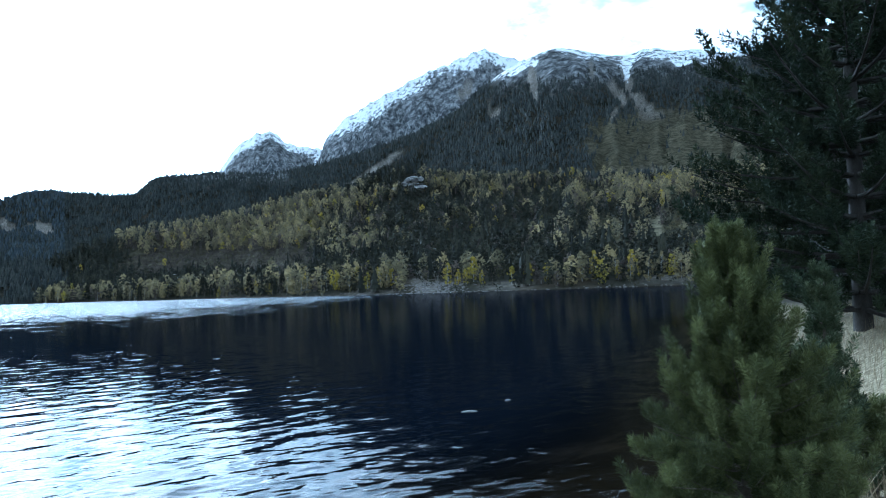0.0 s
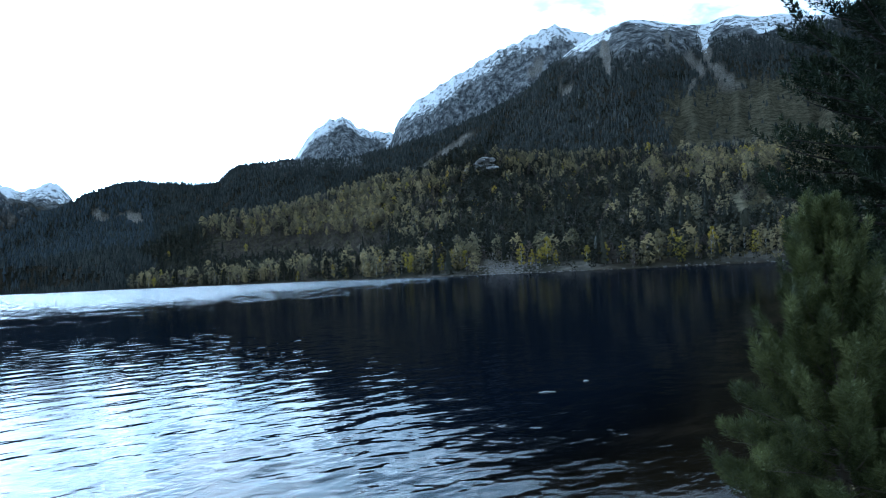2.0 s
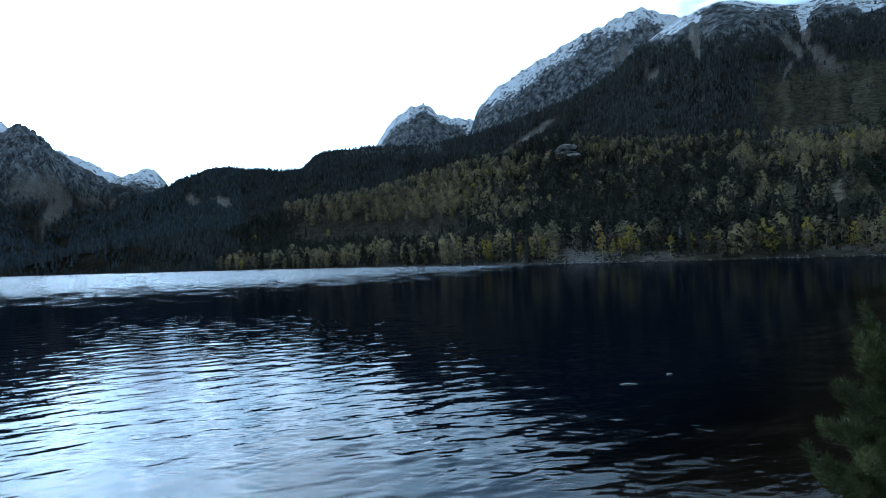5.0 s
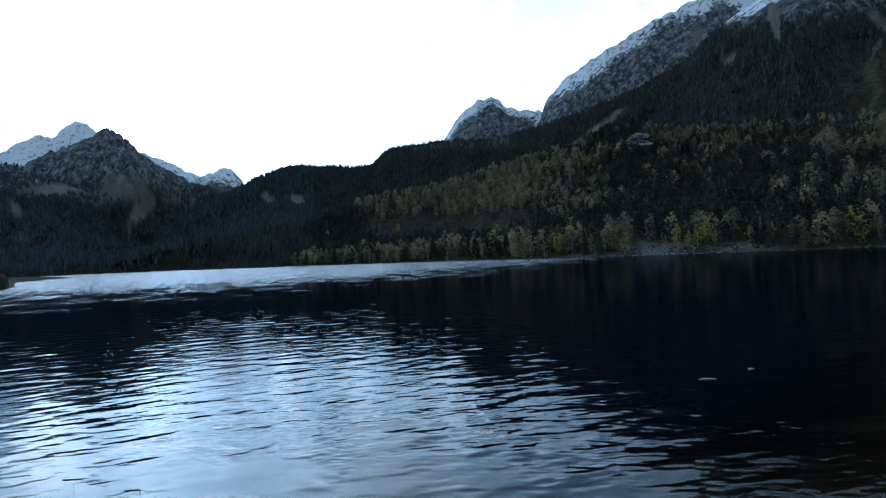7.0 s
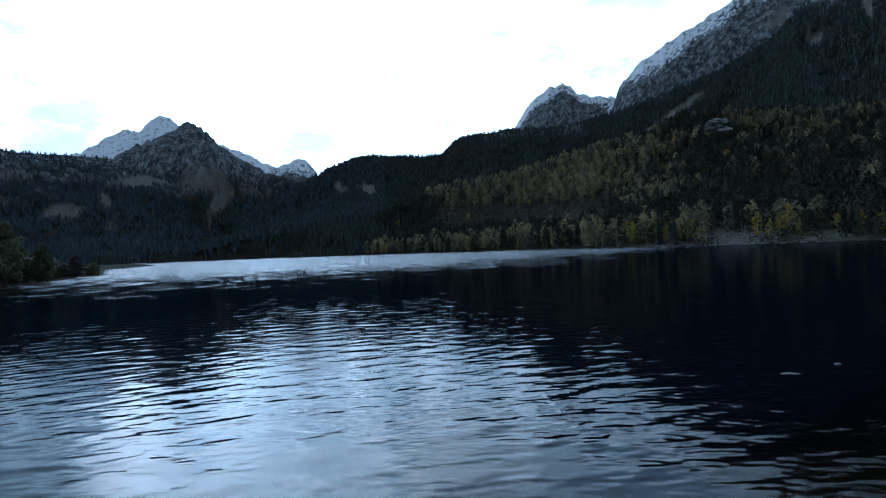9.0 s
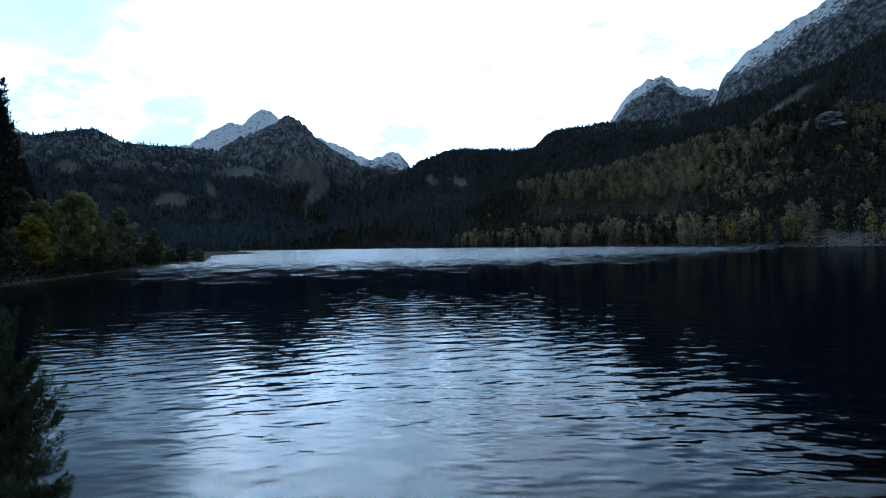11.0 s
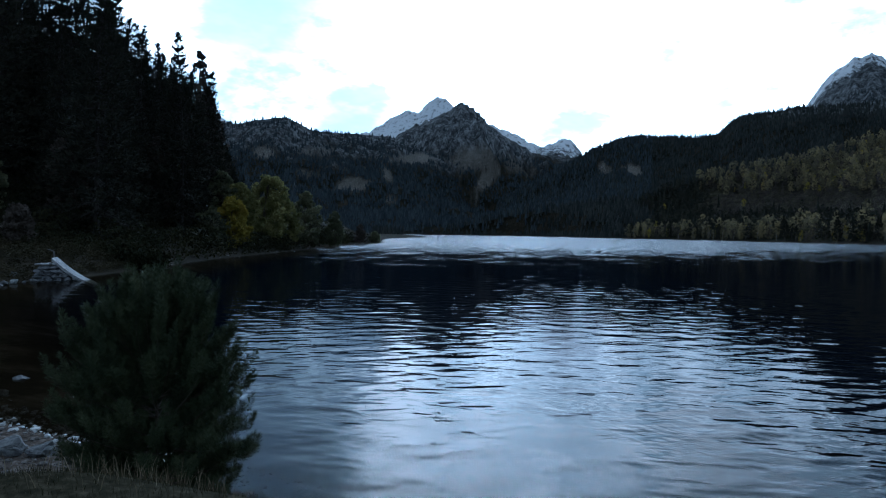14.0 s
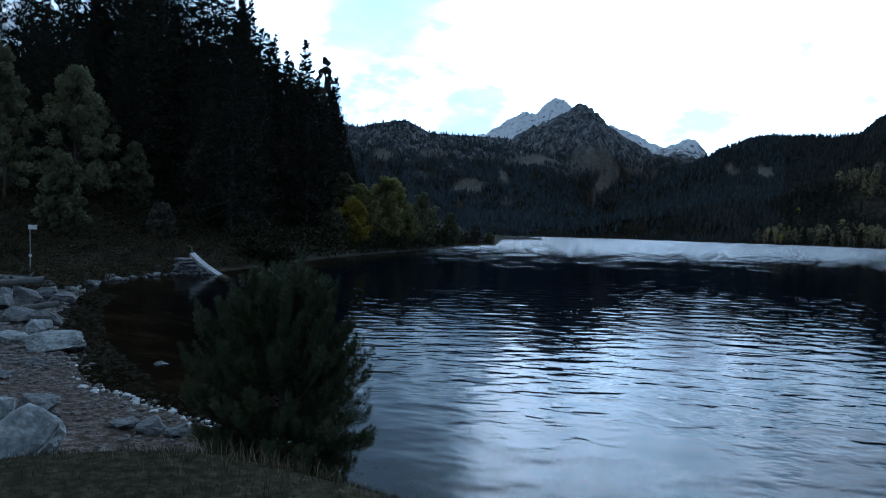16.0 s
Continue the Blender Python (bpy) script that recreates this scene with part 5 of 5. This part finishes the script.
# bearing, distance, half length, half depth, half height, turn, label
for k, (b, d, sx, sy, sz, turn, label) in enumerate((
        (85.4, 7.0, 0.56, 0.5, 0.5, 20, "large angular pale grey boulder on the gravel beach"), (83.3, 10.6, 0.36, 0.3, 0.2, -10, "grey-brown boulder on the gravel beach"), (86.0, 9.9, 0.36, 0.34, 0.24, 50, "angular pale boulder on the beach"),
        (81.9, 16.4, 0.85, 0.5, 0.30, 80, "long flat pale boulder at the water's edge"), (83.2, 18.6, 0.5, 0.4, 0.26, 15, "pale grey boulder behind the long slab"), (84.8, 17.5, 0.42, 0.36, 0.22, 0, "pale boulder on the beach"), (83.0, 20.5, 0.4, 0.45, 0.3, 0, "blue-grey angular boulder on the beach"),
        (84.6, 20.8, 0.6, 0.4, 0.3, 30, "flat grey boulder in the rock pile"), (85.6, 24, 0.9, 0.6, 0.45, 10, "dark grey boulder in the rock pile"), (84.0, 25.5, 0.7, 0.6, 0.42, 70, "grey boulder in the rock pile"), (82.7, 27, 0.8, 0.5, 0.34, 20, "dark boulder at the end of the rock pile"),
        (81.6, 26, 0.55, 0.5, 0.24, 50, "low dark boulder at the waterline"), (84.9, 29, 1.5, 0.7, 0.5, 85, "big smooth grey slab lying on the rock pile"), (78.6, 36, 0.34, 0.3, 0.22, 10, "round pale stone at the waterline"), (77.4, 38, 0.3, 0.25, 0.16, 60, "small grey stone at the waterline"),
        (75.5, 41, 0.28, 0.25, 0.2, 0, "small white stone at the waterline"), (79.8, 33, 0.4, 0.3, 0.2, 40, "grey stone at the waterline"), (75.0, 14.1, 0.17, 0.13, 0.06, 0, "small dark stone awash in the shallow water"), (75.6, 9.4, 0.27, 0.2, 0.12, 30, "low blue-grey rock at the water's edge"), (73.8, 9.2, 0.2, 0.17, 0.1, 70, "dark angular rock at the water's edge"), (77.4, 9.7, 0.22, 0.2, 0.1, 10, "small blue-grey rock on the wet gravel"), (85.5, 13.5, 0.32, 0.25, 0.12, 0, "flat grey stone on the gravel beach"), (83.4, 14.6, 0.25, 0.2, 0.1, 0, "flat grey stone on the gravel"))):
    p = at_bearing(b, d)
    if p.z < 0:
        p.z = -0.02
    ob = new("boulder", rock_mesh("boulder", 400 + k, sx, sy, sz, M_PALE_ROCK if "pale" in label else M_ROCK))
    ob.matrix_basis = Matrix.Translation(p + Vector((0, 0, sz * 0.45))) @ Matrix.Rotation(radians(turn), 4, "Z")
    tagged(ob, label, "boulder", "boulders on the beach")


# a row of smaller stones along the waterline between the beach and the ramp
stone_rng = np.random.default_rng(77)
for k in range(22):
    t = k / 21
    x = float(np.interp(t, [0, 0.45, 0.8, 1], [-27.5, -33.4, -36.6, -38.6])) + stone_rng.normal(0, 0.25)
    y = float(np.interp(t, [0, 0.45, 0.8, 1], [4.0, 6.3, 9.2, 11.6])) + stone_rng.normal(-0.25, 0.25)
    size = stone_rng.uniform(0.07, 0.24)
    ob = new("boulder", rock_mesh("boulder", 440 + k, size * 1.2, size, size * 0.7, M_PALE_ROCK if k % 3 == 0 else M_ROCK, 18, 3))
    ob.matrix_basis = Matrix.Translation((x, y, max(ground_at(x, y), -0.05) + size * 0.25)) @ Matrix.Rotation(stone_rng.random() * 6.28, 4, "Z")
    tagged(ob, "pale grey stone at the dark waterline" if k % 3 == 0 else "dark grey stone at the dark waterline", "boulder", "stones along the waterline")


def build_pebbles():
    rng = np.random.default_rng(51)
    bm = bmesh.new()
    bmesh.ops.create_icosphere(bm, subdivisions=1, radius=1.0)
    pv = np.array([tuple(v.co) for v in bm.verts])
    pf = np.array([[v.index for v in f.verts] for f in bm.faces])
    bm.free()
    protos = []
    for k in range(8):
        q = pv * (1 + rng.uniform(-0.25, 0.2, (len(pv), 1)))
        protos.append((q * [1, rng.uniform(0.6, 0.9), rng.uniform(0.35, 0.6)], pf))
    n = 26000
    x, y = rng.uniform(-30, -5.5, n), rng.uniform(-3, 9, n)
    got = land(x, y)
    s = got[1]
    size = 0.012 + 0.06 * rng.random(n) ** 4
    keep = (s > -1.2) & (s < 4.6 + (got[7] - 0.5) * 3) & (rng.random(n) < 1.2 - 0.16 * s) & (np.hypot(x, y) > 6.3)
    size = size * np.where(got[2] > 14, 1.8, 1.0)
    P = np.stack([x, y, got[0] + size * 0.15], 1)[keep]
    scatter("pebbles", protos, M_PEBBLE, P, size[keep], rng, "grey and brown pebbles on the gravel beach", "pebbles")
    # paler stones along the near waterline
    t = rng.random(170)
    px, py = np.interp(t, [0, 0.3, 0.7, 1], [-9.0, -10.6, -12.5, -18]), np.interp(t, [0, 0.3, 0.7, 1], [3.1, 2.7, 2.2, 2.4])
    px, py = px + rng.normal(0, 0.12, 170), py + rng.normal(0.0, 0.09, 170)
    got = land(px, py)
    big = (0.015 + 0.06 * rng.random(170) ** 3) * np.where(rng.random(170) < 0.08, 1.5, 1.0)
    scatter("waterline_stones", protos, M_QUARTZ, np.stack([px, py, np.maximum(got[0], -0.03) + big * 0.2], 1), big, rng, "pale stones along the water's edge", "stones")
    # the far shores' stones
    line = [(-41, 15), (-59, 31.6), (-76, 50.4), (-102, 78.6), (-118, 95)]
    far = [(-118, 385), (-60, 310), (-14, 270), (24, 250), (76, 232), (118, 200)]
    pts, big = [], []
    for path, count, wide, size in ((line, 140, 1.2, 0.12), (far, 900, 3.0, 0.4)):
        seg = rng.integers(0, len(path) - 1, count)
        t = rng.random(count)
        a, b = np.array(path)[seg], np.array(path)[seg + 1]
        pts.append(a + (b - a) * t[:, None] + rng.normal(0, wide, (count, 2)))
        big.append(size * (0.4 + 1.6 * rng.random(count) ** 3))
    P, big = np.concatenate(pts), np.concatenate(big)
    got = land(P[:, 0], P[:, 1])
    keep = (got[1] > -0.6) & (got[1] < 6)
    # loose stones on the bare bank across the water
    b, d = rng.normal(0.6, 1.3, 700), rng.uniform(262, 300, 700)
    px, py = -np.sin(np.radians(b)) * d, np.cos(np.radians(b)) * d
    on = land(px, py)
    ok = (on[1] > 0.3) & (on[1] < 22)
    scatter("bank_stones", protos, M_PEBBLE, np.stack([px, py, on[0]], 1)[ok], rng.uniform(0.15, 0.9, ok.sum()), rng, "loose grey-brown stones on the bare bank", "stones")
    scatter("shore_stones", protos, M_PEBBLE, np.stack([P[:, 0], P[:, 1], got[0]], 1)[keep], big[keep], rng, "pale stones scattered along the waterline", "stones")


build_pebbles()


def build_grass():
    rng = np.random.default_rng(61)

    def blades(name, x, y, h, w, mat, label):
        n = len(x)
        z = land(x, y)[0]
        a, b = rng.random(n) * 6.28, rng.random(n) * 6.28
        bend = h * rng.uniform(0.1, 0.7, n)
        p = np.stack([x, y, z - 0.01], 1)
        side = np.stack([np.cos(a), np.sin(a), a * 0], 1) * (w / 2)[:, None]
        out = np.stack([np.cos(b) * bend, np.sin(b) * bend, h], 1)
        mid = p + out * [0.35, 0.35, 0.6]
        verts = np.stack([p - side, p + side, mid + side * 0.7, mid - side * 0.7, p + out], 1).reshape(-1, 3)
        o = np.arange(n)[:, None] * 5
        faces = np.concatenate([o + [0, 1, 2], o + [0, 2, 3], o + [3, 2, 4]])
        tagged(new(name, fast_mesh(name, verts, faces, mat, np.repeat(rng.random(n), 5))), label, "grass", kind="stuff")
    # left bank before the round pine
    n = 180000
    x, y = rng.uniform(-12, 4.5, n), rng.uniform(-6, 6, n)
    s = shore_distance(x, y)
    k = (s > 0.35) & (np.hypot(x, y) > 0.5) & (np.hypot(x, y) < 8.5) & (rng.random(n) < smooth(0.2, 1.6, s) * np.where(x < -7.2 + (s - 3) * 0.4, 0.03, 1))
    blades("short_grass", x[k], y[k], rng.uniform(0.015, 0.07, k.sum()) * (0.5 + fbm(x[k] / 0.5, y[k] / 0.5, 63, 3)), rng.uniform(0.003, 0.006, k.sum()), M_GRASS, "short dull green and brown grass on the bank")
    n = 1200
    x, y = rng.normal(-5.6, 0.6, n), rng.normal(2.3, 0.45, n)
    k = (shore_distance(x, y) > 0.1) & (np.hypot(x, y) > 3)
    blades("dry_grass_tufts", x[k], y[k], rng.uniform(0.05, 0.2, k.sum()), rng.uniform(0.003, 0.006, k.sum()), M_STRAW, "tall dry straw-coloured grass by the round pine")
    # right bank: long bleached grass
    n = 14000
    b, d = rng.uniform(-46, -23, n), rng.uniform(4.5, 34, n) 
    x, y = -np.sin(np.radians(b)) * d, np.cos(np.radians(b)) * d
    k = (shore_distance(x, y) > 0.4) & (rng.random(n) < fbm(x / 1.3, y / 1.3, 71, 3) * 1.6 - 0.2)
    blades("bleached_grass", x[k], y[k], rng.uniform(0.15, 0.5, k.sum()), rng.uniform(0.006, 0.012, k.sum()), M_STRAW, "long bleached dry grass on the sloping bank")


build_grass()


def bevelled_box(name, sx, sy, sz, mat, bevel=0.02):
    bm = bmesh.new()
    bmesh.ops.create_cube(bm, size=1.0)
    for v in bm.verts:
        v.co = Vector((v.co.x * sx, v.co.y * sy, (v.co.z + 0.5) * sz))
    bmesh.ops.bevel(bm, geom=bm.edges[:], offset=bevel, segments=2, affect="EDGES")
    me = bpy.data.meshes.new(name)
    bm.to_mesh(me)
    bm.free()
    me.materials.append(mat)
    return me


def build_ramp():
    """A stone-built launching ramp on the shore: a block, a pale sloping apron and a small post."""
    at = at_bearing(73.6, 40.5)
    root = thing("stone_ramp", (at.x, at.y, 0), "grey stone landing block with a pale sloping apron into the lake", "boat ramp", turn=radians(52), size=0.74)
    for k in range(6):
        for q in range(3 if k < 4 else 2):
            for side in (-0.55, 0.0, 0.55):
                seed = 700 + k * 9 + q * 3 + int(side * 2 + 1)
                me = rock_mesh("stone", seed, 0.42 - 0.015 * k, 0.36, 0.15, M_CONCRETE, 14, 2)
                spread_ = 1.25 - 0.12 * k
                part("stone", me, root).location = ((-0.25 + q * 0.56 + 0.12 * (k % 2)) * spread_, side * spread_ + 0.08 * ((seed * 7) % 3 - 1), -0.2 + k * 0.205)
    # rubble that carries the apron
    rng = np.random.default_rng(71)
    for px, high in ((0.75, 1.1), (1.15, 0.8), (1.55, 0.5), (1.95, 0.22), (2.35, 0.0)):
        z = -0.25
        while z < high:
            for side in (-0.5, 0.05, 0.55):
                ob = part("rubble_stone", rock_mesh("rubble_stone", int(rng.integers(800, 1200)), rng.uniform(0.2, 0.32), rng.uniform(0.2, 0.34), rng.uniform(0.13, 0.2), M_CONCRETE, 14, 2), root)
                ob.location = (px + rng.uniform(-0.12, 0.12), side * 1.2 + rng.uniform(-0.12, 0.12), z + rng.uniform(0, 0.06))
            z += 0.27
    bm = bmesh.new()
    rows_ = [(0.6, 1.5), (1.2, 0.95), (1.8, 0.5), (2.4, 0.12), (3.2, -0.25)]
    for z_off in (0.0, -0.22):
        for px, pz in rows_:
            for side in (-0.5, 0.5):
                bm.verts.new((px, side, pz + z_off + (0.03 if side > 0 else 0)))
    bm.verts.ensure_lookup_table()
    v = bm.verts
    for k in range(4):
        a = k * 2
        bm.faces.new((v[a], v[a + 1], v[a + 3], v[a + 2]))
        bm.faces.new((v[a + 10], v[a + 12], v[a + 13], v[a + 11]))
        bm.faces.new((v[a], v[a + 2], v[a + 12], v[a + 10]))
        bm.faces.new((v[a + 1], v[a + 11], v[a + 13], v[a + 3]))
    bm.faces.new((v[0], v[10], v[11], v[1]))
    bm.faces.new((v[8], v[9], v[19], v[18]))
    me = bpy.data.meshes.new("apron")
    bm.to_mesh(me)
    bm.free()
    me.materials.append(M_PALE_CONCRETE)
    part("apron", me, root, "pale sloping concrete apron")
    cap = part("capstone", bevelled_box("capstone", 0.95, 1.15, 0.12, M_PALE_CONCRETE, 0.03), root, "pale flat capstone")
    cap.location = (0.0, 0, 1.0)
    vv, ff = tube([(0.55, 0, 1.2), (0.57, 0, 1.7), (0.54, 0, 1.95)], [0.07, 0.06, 0.05], 8)
    part("mooring_post", fast_mesh("mooring_post", vv, ff, M_WOOD, smooth=True), root)
    vv, ff = tube([(0.56, 0, 1.9), (0.38, 0, 2.0), (0.15, 0, 2.06)], [0.045, 0.04, 0.03], 6)
    part("arm", fast_mesh("arm", vv, ff, M_WOOD, smooth=True), root)


def build_sign_post():
    at = at_bearing(83.75, 36.0)
    root = thing("sign_post", at, "thin metal pole with a small white board on top", "sign post", turn=radians(80))
    vv, ff = tube([(0, 0, -0.1), (0.0, 0, 1.0), (-0.03, 0, 2.05)], [0.024, 0.022, 0.02], 8)
    part("pole", fast_mesh("pole", vv, ff, M_STEEL, smooth=True), root)
    part("board", bevelled_box("board", 0.34, 0.03, 0.2, M_SIGN, 0.006), root, "small white board").location = (0.08, 0, 2.0)
    part("collar", bevelled_box("collar", 0.12, 0.08, 0.1, M_SIGN, 0.01), root).location = (0, 0, 0.8)


def build_log(at, length, thick, turn, tilt, seed):
    rng = np.random.default_rng(seed)
    pts = [(length * (t - 0.5), rng.normal(0, 0.03), thick * 0.8 + t * tilt) for t in np.linspace(0, 1, 7)]
    vv, ff = tube(pts, [thick * rng.uniform(0.8, 1.05) for _ in pts], 9)
    root = thing("driftwood_log", at, "grey weathered driftwood log lying among boulders", "log", turn=radians(turn))
    part("stem", fast_mesh("stem", vv, ff, M_WOOD, smooth=True), root)
    vv, ff = tube([pts[4], (pts[4][0] + 0.2, 0.2, pts[4][2] + 0.3)], [thick * 0.3, thick * 0.12], 6)
    part("snag", fast_mesh("snag", vv, ff, M_WOOD, smooth=True), root)


build_ramp()
build_sign_post()
build_log(at_bearing(83.4, 22.5, 0.05), 1.3, 0.09, 60, 0.2, 91)
build_log(at_bearing(84.6, 26.5, 0.4), 1.7, 0.13, 70, 0.15, 92)


# pale banded cliff high on the wooded hill, and a boulder in the meadow
def build_cliff():
    rng = np.random.default_rng(87)
    at = at_bearing(2.45, 752)
    root = thing("rock_cliff", at, "pale rock cliff of level ledges among the trees", "cliff", turn=radians(2.4))
    for k in range(5):
        for q in range(3):
            wide = (9.5 - 1.0 * k) * rng.uniform(0.75, 1.1)
            ob = part("ledge", rock_mesh("ledge", 500 + k * 3 + q, wide, 5.0, rng.uniform(1.1, 2.2), M_CLIFF, 14, 3), root)
            ob.location = ((q - 1) * (11 - 1.6 * k) + rng.uniform(-2.5, 2.5) + 1.5 * k, 2.4 * k + rng.uniform(-2, 2), 2.0 + 3.3 * k + rng.uniform(-1.0, 1.0))


build_cliff()
for b, d, size in ((-14.2, 610, 4.2), (-13.6, 600, 2.2), (-15.6, 615, 2.0)):
    ob = new("meadow_boulder", rock_mesh("meadow_boulder", 520 + int(size * 10), size, size * 0.8, size * 0.7, M_PALE_ROCK, 20, 3))
    ob.matrix_basis = Matrix.Translation(at_bearing(b, d, size * 0.3))
    tagged(ob, "pale boulder lying in the hillside meadow", "boulder", "boulders in the hillside meadow")


# two bits of pale driftwood afloat
for bearing, away, length, turn in ((-1.75, 14.7, 0.34, 12), (-4.85, 16.0, 0.16, 40)):
    h = heading(bearing) * away
    vv, ff = tube([(-length / 2, 0, 0), (-length * 0.1, 0.02, 0.012), (length / 2, 0.0, 0.0)], [0.008, 0.015, 0.007], 7)
    ob = new("floating_stick", fast_mesh("floating_stick", vv, ff, M_BLEACHED, smooth=True))
    ob.matrix_basis = Matrix.Translation((h.x + FIRST, h.y, 0.004)) @ Matrix.Rotation(radians(turn), 4, "Z")
    tagged(ob, "bleached stick floating on the dark water", "stick", "floating sticks")
